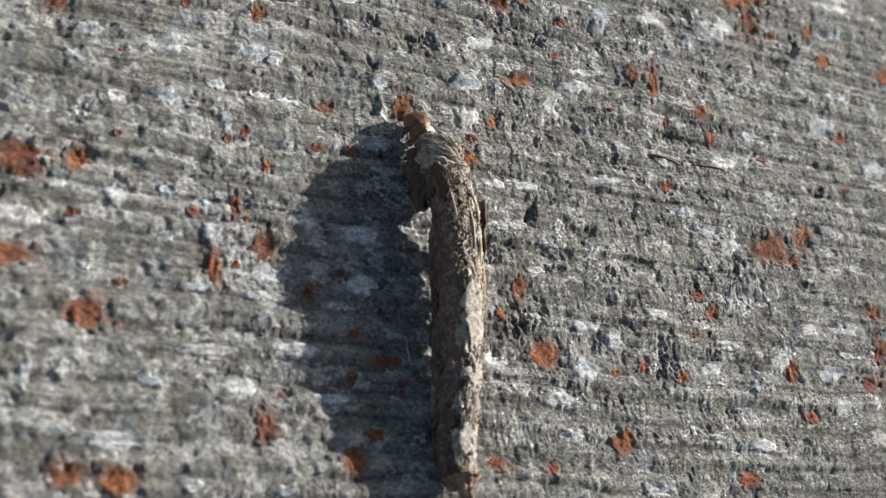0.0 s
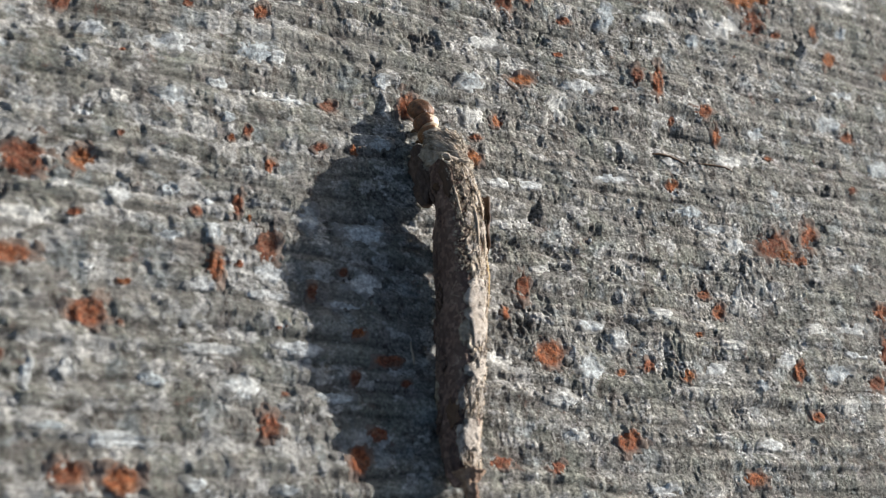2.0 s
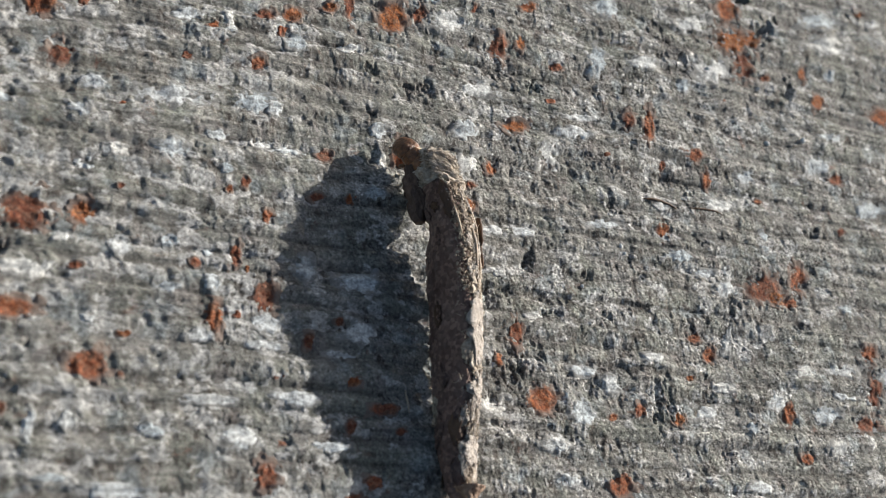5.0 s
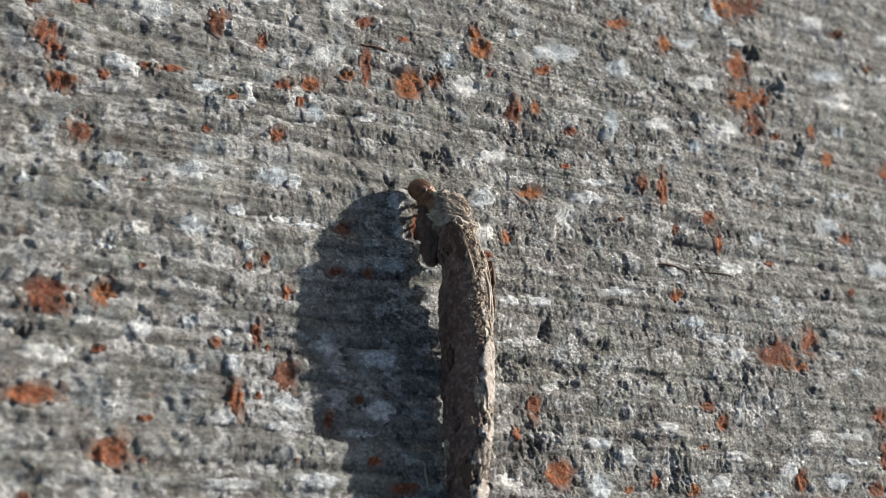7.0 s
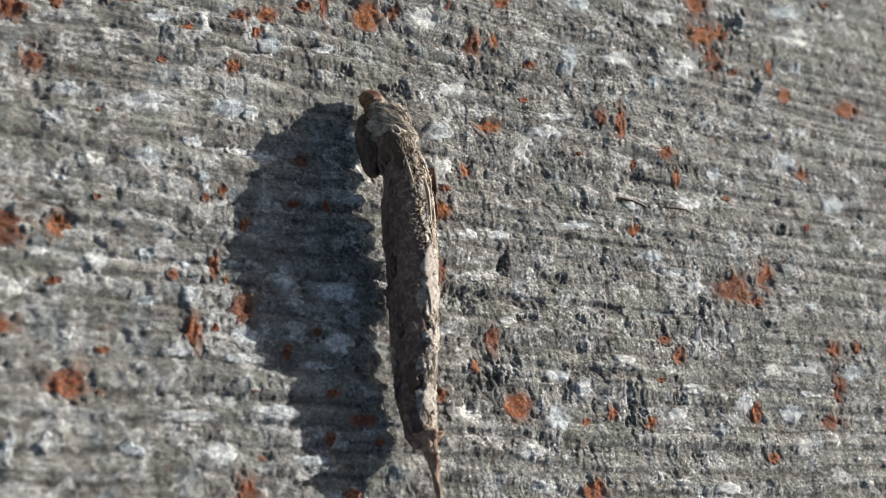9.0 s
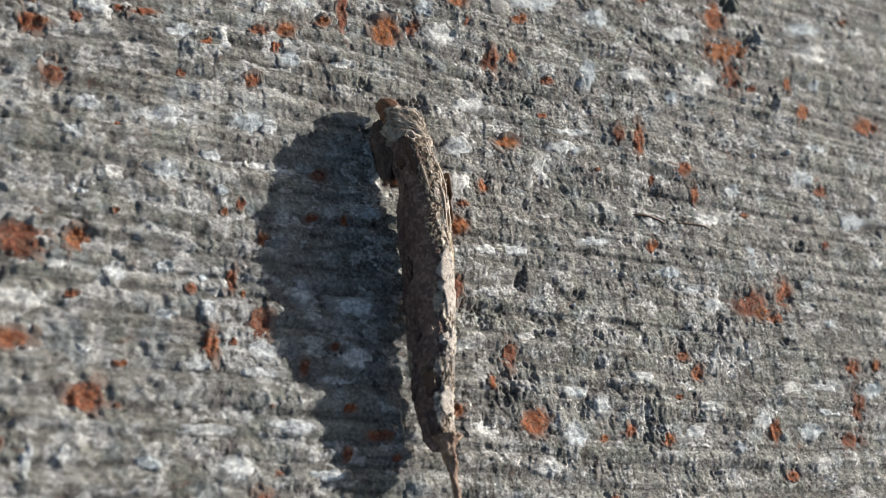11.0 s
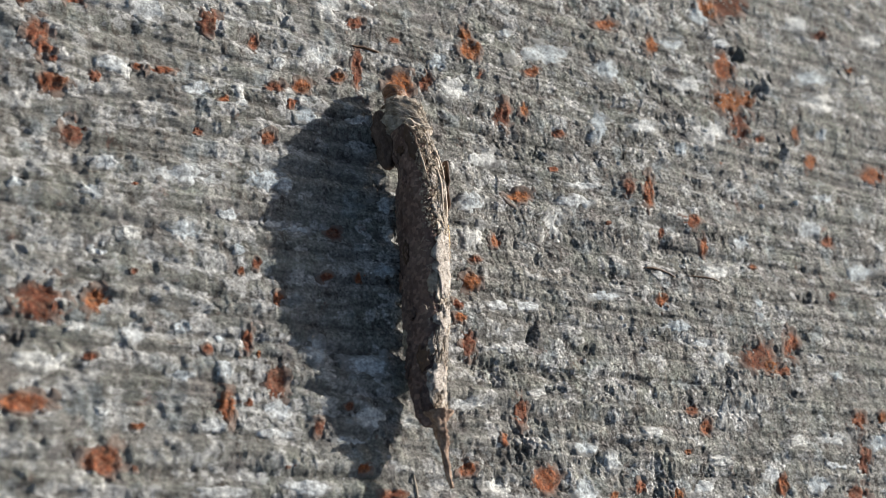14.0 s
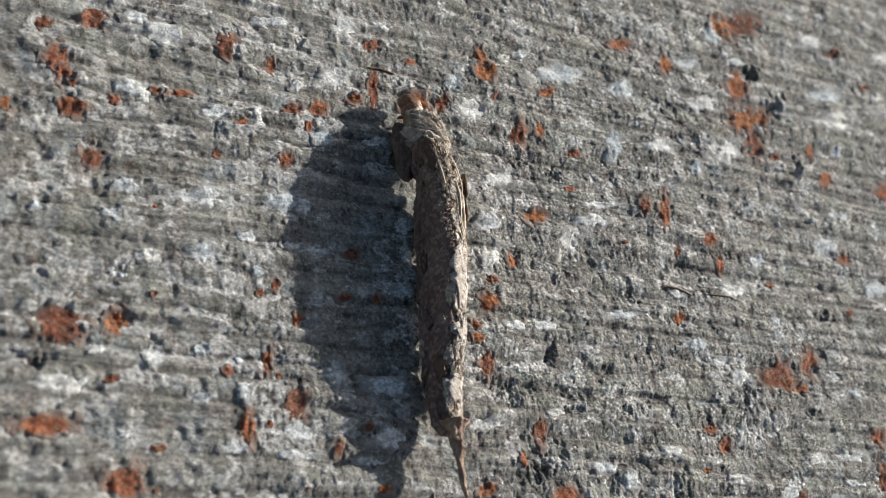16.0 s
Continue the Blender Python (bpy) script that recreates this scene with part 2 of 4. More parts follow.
def rock(x, y, sx, sy, seed, octaves=4):
    """Broken, craggy noise from about -1 to 1: finer and finer octaves, each turned against the last."""
    total, share, p, q = 0.0, 1.0, x / sx, y / sy
    for k in range(octaves):
        n = (seed + 5 * k) % 16
        u, v = p + 31.7 * seed + 11.3 * k, q + 17.9 * seed + 7.1 * k
        i, j = np.floor(u).astype(int), np.floor(v).astype(int)
        a, b = u - i, v - j
        i0, i1, j0, j1 = i % 256, (i + 1) % 256, j % 256, (j + 1) % 256
        gx, gy = SLOPE_X[n], SLOPE_Y[n]
        fa, fb = a * a * (3 - 2 * a), b * b * (3 - 2 * b)
        low = (gx[i0, j0] * a + gy[i0, j0] * b) * (1 - fa) + (gx[i1, j0] * (a - 1) + gy[i1, j0] * b) * fa
        high = (gx[i0, j1] * a + gy[i0, j1] * (b - 1)) * (1 - fa) + (gx[i1, j1] * (a - 1) + gy[i1, j1] * (b - 1)) * fa
        total = total + share * (low * (1 - fb) + high * fb)
        share *= 0.62
        p, q = 1.53 * p + 1.17 * q, 1.53 * q - 1.17 * p
    return 1.5 * total


PITS = []


def pit(x, y, a, b, turn, depth=0.0):
    PITS.append((x, y, a, b, turn, depth or 0.26 * b + 0.03))


pit(-0.78, -3.49, 0.40, 0.26, 16)
pit(-0.16, -4.24, 0.37, 0.28, 50)
pit(1.08, -4.95, 0.40, 0.19, 8)
pit(5.67, -6.05, 0.39, 0.29, 42)
pit(7.52, -6.78, 0.46, 0.32, 22)
pit(4.86, -2.53, 0.43, 0.17, 8)
pit(7.61, -1.17, 0.55, 0.17, 7)
pit(3.49, -1.24, 0.43, 0.17, 8)
pit(11.08, -5.52, 0.40, 0.26, 22)
pit(3.76, -8.48, 0.49, 0.25, 7)
pit(-1.03, -7.86, 0.38, 0.24, 12)
pit(14.53, -4.18, 0.51, 0.22, 8)
pit(-21.84, 8.58, 0.40, 0.22, 83)
pit(-17.92, 3.81, 0.45, 0.12, 86)
pit(-17.72, 5.64, 0.21, 0.16, 59)
pit(-21.90, 4.99, 0.39, 0.31, 66)
pit(-16.68, 1.74, 0.50, 0.17, 85)
pit(-13.36, 0.56, 0.15, 0.10, 16)
pit(-14.34, 3.75, 0.39, 0.25, 19)
pit(-16.44, 9.40, 0.27, 0.19, 33)
pit(-17.82, 8.55, 0.22, 0.17, 61)
pit(2.70, 10.07, 0.25, 0.17, 40)
pit(15.12, 14.43, 0.54, 0.28, 61)
pit(13.60, 14.47, 0.39, 0.22, 58)
pit(13.72, 16.14, 0.33, 0.18, 58)
pit(22.53, 8.88, 0.63, 0.25, 64)
pit(6.39, 6.88, 0.38, 0.15, 14)
pit(1.70, 5.08, 0.36, 0.21, 21)
pit(2.74, 4.48, 0.29, 0.20, 36)
pit(12.69, 5.89, 0.37, 0.18, 65)
pit(0.60, 12.39, 0.36, 0.19, 69)
pit(-2.44, 12.85, 0.52, 0.23, 75)
pit(-1.47, -1.55, 0.33, 0.25, 32)
pit(-0.77, -1.89, 0.25, 0.19, 31)
pit(8.11, 2.15, 0.38, 0.15, 11)
pit(14.10, -0.60, 0.44, 0.26, 57)
pit(8.45, -5.92, 0.44, 0.20, 70)
pit(10.32, -1.82, 0.32, 0.17, 65)
pit(5.07, -5.54, 0.22, 0.15, 58)
pit(20.18, 2.20, 0.42, 0.27, 42)
pit(14.17, -2.87, 0.22, 0.14, 24)
pit(10.99, -2.06, 0.40, 0.21, 14)
pit(-21.47, -5.83, 0.32, 0.29, 62)
pit(-22.18, -7.11, 0.21, 0.19, 65)
pit(-14.78, -2.16, 0.37, 0.23, 79)
pit(-20.23, 12.05, 0.30, 0.22, 63)
pit(-9.69, 15.05, 0.43, 0.28, 67)
pit(-2.08, 13.93, 0.47, 0.30, 60)
pit(4.29, 10.46, 0.46, 0.29, 32)
pit(22.25, 18.24, 0.98, 0.59, 31, 0.55)
pit(21.07, 20.35, 0.82, 0.48, 30, 0.55)
pit(19.85, 14.76, 0.47, 0.24, 25, 0.19)
pit(3.90, 10.36, 0.53, 0.35, 45, 0.19)
pit(1.73, 0.42, 0.50, 0.33, 61, 0.19)
pit(0.19, -5.06, 0.54, 0.38, 61, 0.19)
pit(22.72, 14.08, 0.93, 0.34, 66, 0.35)
pit(-22.05, 1.57, 0.33, 0.28, 55, 0.19)
pit(-22.31, -2.01, 0.30, 0.26, 66, 0.19)
pit(7.59, 12.01, 0.60, 0.25, 71, 0.19)
pit(-2.61, 8.90, 1.00, 0.39, 14, 0.19)
pit(-5.59, 6.88, 0.38, 0.28, 45, 0.19)
pit(-5.25, 9.33, 0.50, 0.31, 67, 0.19)
pit(1.83, 0.76, 0.61, 0.39, 78, 0.14)
pit(-0.81, -1.68, 0.70, 0.44, 79, 0.14)
pit(-1.70, -1.48, 0.63, 0.36, 79, 0.14)
pit(1.36, -4.19, 0.63, 0.52, 78, 0.14)
pit(0.12, -4.91, 0.80, 0.49, 2, 0.14)
pit(5.66, -2.01, 0.49, 0.27, 4, 0.14)
pit(4.35, -5.37, 0.64, 0.31, 76, 0.14)
pit(7.82, -5.90, 0.92, 0.41, 75, 0.14)
pit(8.38, -6.43, 0.59, 0.33, 74, 0.14)
pit(13.83, -0.52, 0.68, 0.38, 73, 0.14)
pit(18.30, -1.27, 0.60, 0.39, 4, 0.14)
pit(-1.56, -6.50, 0.42, 0.29, 1, 0.14)
pit(4.94, 0.06, 0.41, 0.28, 5, 0.14)
pit(8.20, 0.35, 0.52, 0.29, 5, 0.14)
pit(0.22, -1.19, 0.52, 0.29, 4, 0.14)
pit(13.07, 16.16, 0.69, 0.62, 75, 0.14)
pit(14.94, 14.55, 0.55, 0.53, 74, 0.14)
pit(13.30, 14.23, 0.45, 0.41, 75, 0.14)
pit(1.60, 10.39, 0.58, 0.33, 79, 0.14)
pit(7.33, 4.16, 0.68, 0.26, 76, 0.14)
pit(21.46, 4.71, 0.76, 0.43, 6, 0.14)
pit(2.45, -2.11, 0.54, 0.23, 4, 0.14)

PATCHES = []


def lichen(x, y, a, b, turn):
    """An orange lichen patch; it grows in a shallow hollow."""
    PATCHES.append((x, y, a, b, turn))
    pit(x + 0.06, y + 0.02, 1.3 * a, 1.35 * b, turn, 0.03 + 0.11 * b)


lichen(-20.90, 10.82, 0.47, 0.36, 51)
lichen(-20.57, 10.36, 0.24, 0.13, 20)
lichen(-20.59, 9.33, 0.62, 0.44, 31)
lichen(-18.83, 9.90, 0.37, 0.28, 62)
lichen(-16.98, 10.81, 0.23, 0.17, 60)
lichen(-15.85, 10.88, 0.53, 0.21, 17)
lichen(-19.74, 7.20, 0.59, 0.46, 50)
lichen(-14.38, 8.23, 0.28, 0.19, 30)
lichen(-13.08, 10.01, 0.29, 0.20, 31)
lichen(-11.08, 8.51, 0.38, 0.26, 33)
lichen(-10.55, 11.16, 0.52, 0.28, 21)
lichen(-9.10, 11.58, 0.49, 0.34, 37)
lichen(-9.78, 10.53, 0.37, 0.26, 59)
lichen(-7.10, 12.50, 0.37, 0.25, 35)
lichen(-5.95, 13.31, 1.16, 0.27, 81)
lichen(-3.72, 12.72, 0.93, 0.63, 55)
lichen(-2.21, 13.29, 0.54, 0.33, 65)
lichen(-3.65, 15.32, 0.35, 0.16, 20)
lichen(-12.20, 2.30, 0.26, 0.21, 48)
lichen(-12.94, 1.88, 0.17, 0.14, 49)
lichen(-8.25, 4.35, 0.45, 0.29, 22)
lichen(-8.94, 2.09, 0.35, 0.20, 14)
lichen(-7.27, 2.25, 0.32, 0.24, 42)
lichen(-21.36, -0.40, 0.88, 0.75, 26)
lichen(-19.10, -0.08, 0.53, 0.45, 38)
lichen(-17.58, 1.25, 0.15, 0.12, 31)
lichen(-17.39, 5.18, 0.18, 0.10, 16)
lichen(-19.51, -2.44, 0.27, 0.14, 8)
lichen(-22.04, -4.38, 0.91, 0.37, 6)
lichen(-17.68, -4.98, 0.28, 0.13, 6)
lichen(-19.13, -6.39, 0.72, 0.55, 11)
lichen(-17.87, -6.58, 0.17, 0.15, 46)
lichen(-12.89, -1.13, 0.50, 0.22, 82)
lichen(-12.45, -1.69, 0.19, 0.10, 80)
lichen(-14.63, -1.67, 0.25, 0.18, 17)
lichen(-11.81, -2.85, 0.75, 0.47, 77)
lichen(-14.10, -3.99, 0.65, 0.38, 81)
lichen(-13.01, -3.79, 0.25, 0.17, 14)
lichen(-11.37, 0.81, 0.35, 0.27, 60)
lichen(-9.99, -4.64, 0.36, 0.30, 52)
lichen(-8.58, -3.69, 0.21, 0.17, 35)
lichen(-8.26, -6.26, 0.37, 0.21, 8)
lichen(-6.83, -7.33, 0.74, 0.24, 3)
lichen(-11.56, -6.33, 0.23, 0.17, 15)
lichen(-8.53, -8.21, 0.35, 0.23, 76)
lichen(-6.31, -8.31, 0.25, 0.16, 10)
lichen(-11.59, -8.97, 0.18, 0.13, 10)
lichen(-22.29, -8.23, 0.25, 0.19, 85)
lichen(0.80, 15.76, 0.82, 0.52, 54)
lichen(1.12, 14.32, 0.27, 0.16, 64)
lichen(4.67, 15.42, 0.53, 0.31, 31)
lichen(2.30, 12.43, 0.76, 0.47, 60)
lichen(3.73, 12.97, 0.47, 0.25, 67)
lichen(5.74, 11.98, 0.44, 0.22, 21)
lichen(4.89, 9.74, 0.35, 0.18, 20)
lichen(2.41, 7.80, 0.73, 0.33, 16)
lichen(9.81, 9.57, 0.57, 0.32, 63)
lichen(11.13, 9.46, 1.03, 0.33, 72)
lichen(13.72, 8.10, 0.69, 0.39, 24)
lichen(14.35, 6.78, 0.57, 0.28, 64)
lichen(11.49, 7.19, 0.37, 0.18, 66)
lichen(0.58, 5.21, 0.43, 0.29, 55)
lichen(-0.93, 3.96, 0.33, 0.17, 15)
lichen(-1.35, 2.81, 0.53, 0.39, 37)
lichen(7.70, 7.09, 0.30, 0.12, 14)
lichen(14.20, 19.44, 0.82, 0.48, 40)
lichen(19.57, 19.20, 1.20, 0.66, 53)
lichen(19.28, 16.81, 1.25, 0.75, 25)
lichen(20.80, 17.20, 0.90, 0.55, 28)
lichen(19.67, 15.18, 1.15, 0.66, 52)
lichen(24.41, 15.57, 0.55, 0.30, 51)
lichen(25.06, 13.76, 0.73, 0.42, 44)
lichen(30.68, 13.82, 1.21, 0.55, 21)
lichen(24.70, 8.48, 0.59, 0.30, 22)
lichen(17.83, 6.03, 0.29, 0.16, 22)
lichen(31.37, 21.57, 0.42, 0.22, 34)
lichen(17.25, 12.30, 0.29, 0.14, 20)
lichen(21.03, 14.51, 0.39, 0.18, 21)
lichen(10.41, 3.19, 0.54, 0.34, 56)
lichen(23.62, 4.96, 0.35, 0.21, 39)
lichen(-1.99, -0.25, 0.65, 0.37, 72)
lichen(16.52, 0.71, 1.24, 0.68, 18)
lichen(19.33, 1.62, 0.86, 0.48, 57)
lichen(18.16, 0.06, 0.67, 0.31, 12)
lichen(0.34, -3.28, 0.64, 0.37, 70)
lichen(-0.86, -4.68, 0.34, 0.22, 68)
lichen(-3.03, -6.07, 0.45, 0.30, 15)
lichen(1.09, -6.39, 0.82, 0.56, 18)
lichen(11.05, -2.50, 0.41, 0.27, 25)
lichen(11.74, -3.33, 0.45, 0.31, 40)
lichen(6.56, -6.55, 0.40, 0.29, 41)
lichen(4.93, -7.01, 0.26, 0.19, 22)
lichen(8.72, -6.87, 0.41, 0.30, 39)
lichen(16.03, -6.16, 0.65, 0.36, 60)
lichen(23.07, -2.42, 0.66, 0.42, 31)
lichen(24.99, -2.13, 0.43, 0.27, 37)
lichen(22.70, -4.50, 1.05, 0.40, 64)
lichen(21.52, -6.39, 0.79, 0.37, 9)
lichen(16.62, -8.45, 0.52, 0.28, 11)
lichen(10.04, -4.72, 0.23, 0.14, 15)
lichen(-4.35, 5.04, 0.64, 0.39, 69)
lichen(-0.90, 3.99, 0.39, 0.17, 15)
lichen(-12.39, -10.32, 0.52, 0.44, 59)
lichen(-19.95, -12.39, 0.63, 0.44, 5)
lichen(-18.09, -12.63, 0.66, 0.55, 11)
lichen(4.60, -10.12, 0.68, 0.48, 24)
lichen(-2.26, -11.37, 0.70, 0.30, 5)
lichen(0.53, -11.52, 0.45, 0.30, 13)
lichen(-8.74, -11.49, 0.63, 0.42, 75)
lichen(-7.74, -10.43, 0.51, 0.28, 7)
lichen(11.41, -11.69, 0.72, 0.33, 7)
lichen(-19.57, 13.92, 0.63, 0.46, 63)
lichen(-21.20, 11.40, 0.71, 0.46, 77)
lichen(-23.17, 8.95, 0.37, 0.30, 45)
lichen(-13.48, 13.97, 0.73, 0.46, 71)
lichen(-5.81, 15.83, 0.53, 0.30, 26)
lichen(-21.75, 13.07, 0.38, 0.26, 30)
lichen(10.70, 19.84, 0.82, 0.35, 21)
lichen(21.30, 23.86, 1.72, 0.76, 24)
lichen(29.50, 23.76, 0.64, 0.28, 24)
lichen(-2.30, 1.58, 0.27, 0.24, 6)
lichen(-2.29, 0.95, 0.32, 0.24, 5)
lichen(17.22, 0.28, 0.69, 0.50, 4)
lichen(-11.29, 13.43, 0.37, 0.24, 84)
lichen(19.41, 23.24, 0.95, 0.70, 14)
lichen(0.70, 16.60, 0.60, 0.36, 80)
lichen(-20.67, -0.63, 0.32, 0.26, 88)

chance = random.Random(5)
for _ in range(8):
    r = 0.08 + 0.16 * chance.random() ** 2.5
    pit(chance.uniform(-27, 43), chance.uniform(-17, 36), r * chance.uniform(1.0, 2.2), r, chance.choice((0, 80, 90, 100, 60)) + chance.uniform(-20, 20), r * chance.uniform(0.5, 1.1))


def step(v, low, high):
    v = np.clip((v - low) / (high - low), 0, 1)
    return v * v * (3 - 2 * v)


def worn(x, y):
    """How far the cement skin has weathered off to bare sand, from 0 to 1: more towards the sun's side."""
    return step(x + 3.0 * field(x, y, 6.0, 4.0, 14), -9.0, 2.0)


def layers(x, y):
    """The brushed course, its crags, the height of the tracks, how deep the torn ledges between them lie, and where the skin is pale (0 to 1)."""
    wave = y + 0.26 * field(x, y, 9.0, 6.0, 1) + 0.1 * field(x, y, 2.5, 2.0, 2)
    jag = rock(x, wave, 0.75, 1.5, 21)
    course = wave / 1.12 + 0.30 * field(x, wave, 14.0, 2.2, 16)
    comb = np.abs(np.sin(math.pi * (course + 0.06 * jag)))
    torn = step(field(x, wave, 3.2, 1.0, 15) + 0.9 * jag, -0.05, 0.85) * (0.65 + 0.35 * worn(x, y))
    chip = 0.0
    for turns, share in ((course, 1.0), (1.7 * course + 0.4, 0.45)):
        turn = turns + 0.30 * jag
        turn = turn - np.floor(turn)
        chip = np.maximum(chip, share * np.where(turn < 0.88, (turn / 0.88) ** 1.8, (1 - turn) / 0.12))
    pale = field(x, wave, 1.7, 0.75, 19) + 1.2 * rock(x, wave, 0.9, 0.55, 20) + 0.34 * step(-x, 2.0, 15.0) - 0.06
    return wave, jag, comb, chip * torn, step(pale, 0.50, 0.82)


def relief(x, y, grid=False):
    """Height of the concrete over its mean plane: brushed tracks with torn ledges between them, crags and pits."""
    wave, jag, comb, chip, pale = layers(x, y)
    z = 0.10 * field(x, wave, 12.0, 1.2, 3) - 0.04 + 0.10 * field(x, y, 3.2, 2.6, 5) + 0.115 * comb
    z += 0.09 * (0.5 - np.sqrt(field(x, wave, 20.0, 0.66, 4) ** 2 + 0.03)) + 0.026 * field(x, wave, 12.0, 0.17, 11)
    crag = rock(x, wave, 0.55, 0.95, 7, 5)
    z += 0.065 * rock(x, wave, 1.35, 1.9, 6) + (0.026 + 0.045 * chip) * crag
    z -= 0.070 * chip
    z += 0.018 * pale * (1 - 0.6 * chip)
    z -= 0.065 * step(rock(x + 0.1 * jag, wave, 0.95, 1.3, 9) + 0.25 * crag, 0.45, 1.15)
    out = np.array(z)
    for px, py, a, b, turn, depth in PITS:
        if x.ndim == 2 and grid:
            i0, i1 = np.searchsorted(x[:, 0], (px - 1.3 * a, px + 1.3 * a))
            j0, j1 = np.searchsorted(y[0], (py - 1.3 * a, py + 1.3 * a))
            near = (slice(i0, i1), slice(j0, j1))
            if i0 == i1 or j0 == j1:
                continue
        else:
            near = np.nonzero((np.abs(x - px) < 1.3 * a) & (np.abs(y - py) < 1.3 * a))
            if len(near[0]) == 0:
                continue
        dx, dy = x[near] - px, y[near] - py
        c, s = math.cos(radians(turn)), math.sin(radians(turn))
        u, v = (c * dx + s * dy) / a, (c * dy - s * dx) / b
        u, v = u + 0.7 * rock(x[near], y[near], 0.40, 0.75, 10), v + 0.7 * rock(x[near], y[near], 0.45, 0.65, 12)
        r = np.sqrt(u * u + v * v) * (1 + 0.4 * rock(x[near], y[near], 0.22, 0.35, 11, 3))
        out[near] -= depth * np.clip((1.0 - r) / 0.75, 0, 1)
    return out


def part(name, bm, material, parent=None, label=""):
    """Links a bmesh as one mesh object, under a thing or a part if given."""
    mesh = bpy.data.meshes.new(name)
    bm.to_mesh(mesh)
    bm.free()
    return mesh_part(name, mesh, material, parent, label)


def mesh_part(name, mesh, material, parent=None, label="", smooth=True):
    mesh.materials.append(material)
    mesh.polygons.foreach_set("use_smooth", [smooth] * len(mesh.polygons))
    ob = new(name, mesh)
    if parent:
        ob.parent = parent
    return tagged(ob, label) if label else ob


def grid_mesh(name, x, y, z):
    """A sheet from arrays of places in millimetres."""
    rows, cols = x.shape
    mesh = bpy.data.meshes.new(name)
    k = np.arange(rows * cols).reshape(rows, cols)
    quads = np.stack([k[:-1, :-1], k[1:, :-1], k[1:, 1:], k[:-1, 1:]], -1).reshape(-1, 4)
    mesh.vertices.add(rows * cols)
    mesh.vertices.foreach_set("co", (np.stack([x, y, z], -1).reshape(-1, 3) * MM).astype(np.float32).ravel())
    mesh.loops.add(quads.size)
    mesh.loops.foreach_set("vertex_index", quads.ravel().astype(np.int32))
    mesh.polygons.add(len(quads))
    mesh.polygons.foreach_set("loop_start", np.arange(0, quads.size, 4, dtype=np.int32))
    mesh.update(calc_edges=True)
    return mesh


# ---- the slab: fine relief where the camera looks, coarser far out ----
def stations(low, near, far, high, reach):
    out = np.geomspace(0.15, reach, 44)
    return np.concatenate([low - out[::-1], np.arange(low, near, 0.085), np.arange(near, far, 0.046), np.arange(far, high, 0.085), high + out])


gx, gy = np.meshgrid(stations(-26.0, -14.5, 16.5, 42.0, 20000), stations(-16.0, -10.0, 16.0, 34.0, 20000), indexing="ij")
gz = relief(gx, gy, True)
away = np.maximum(np.maximum(-26.0 - gx, gx - 42.0), np.maximum(-16.0 - gy, gy - 34.0))
fine = np.clip(1 - away / 12.0, 0, 1)
gz = gz * fine + gz.mean() * (1 - fine)
ground_mesh = grid_mesh("ground", gx, gy, gz)
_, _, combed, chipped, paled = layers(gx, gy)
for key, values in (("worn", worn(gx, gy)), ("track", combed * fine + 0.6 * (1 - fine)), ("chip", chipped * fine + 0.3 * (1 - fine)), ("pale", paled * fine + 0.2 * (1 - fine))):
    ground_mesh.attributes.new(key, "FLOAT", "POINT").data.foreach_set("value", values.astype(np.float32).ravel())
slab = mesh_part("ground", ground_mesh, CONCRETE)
tagged(slab, "weathered grey concrete ground with brushed ridges, pits and chips", "concrete ground", kind="structure")


def crust(name, x, y, a, b, turn, thick, material, parent, seed, steps, ragged, fill, slope=1.1):
    """A crust draped over the relief; where it thins out it dips under the concrete, which frays its edge."""
    u, v = np.meshgrid(np.linspace(-1.45, 1.45, steps), np.linspace(-1.45, 1.45, steps), indexing="ij")
    c, s = math.cos(radians(turn)), math.sin(radians(turn))
    px, py = x + c * u * a - s * v * b, y + s * u * a + c * v * b
    body = fill - np.sqrt(u * u + v * v)
    inner = body.copy()
    body += ragged * (field(px, py, 0.60, 0.42, seed) + 0.6 * field(px, py, 0.24, 0.21, seed + 3) + 0.4 * field(px, py, 0.13, 0.12, seed + 4))
    under = relief(px, py)
    for _ in range(3):
        soft = np.pad(under, 1, "edge")
        under = (soft[:-2, 1:-1] + soft[2:, 1:-1] + soft[1:-1, :-2] + soft[1:-1, 2:] + under) / 5
    z = under + thick * np.clip(2.2 * body, -0.9, 0.8) + 0.25 * thick * field(px, py, 0.17, 0.15, seed + 5)
    mesh = grid_mesh(name, px - x, py - y, z)
    cover = np.clip(slope * inner + 0.1 * (slope < 1), 0, 0.6)
    mesh.attributes.new("cover", "FLOAT", "POINT").data.foreach_set("value", cover.astype(np.float32).ravel())
    ob = mesh_part(name, mesh, material, parent)
    ob.location = (x * MM, y * MM, 0)
    return ob


count = [0]


def grow_lichen(x, y, a, b, turn):
    count[0] += 1
    size = "small" if a < 0.45 else "broad" if a > 0.9 else ""
    ob = crust("lichen_patch", x, y, a * 1.15, b * 1.15, turn, 0.060, ORANGE, None, count[0], 36, 0.62, 1.08)
    tagged(ob, f"{size} rust-orange crusty lichen patch on grey concrete".strip(), "lichen", "orange lichen patches on the concrete")


for patch in PATCHES:
    grow_lichen(*patch)


def fleck(x, y, a, b, turn):
    count[0] += 1
    crust("pale_fleck", x, y, a * 1.1, b * 1.1, turn, 0.055, PALE, slab, count[0], 30, 0.7, 1.05, 0.35)


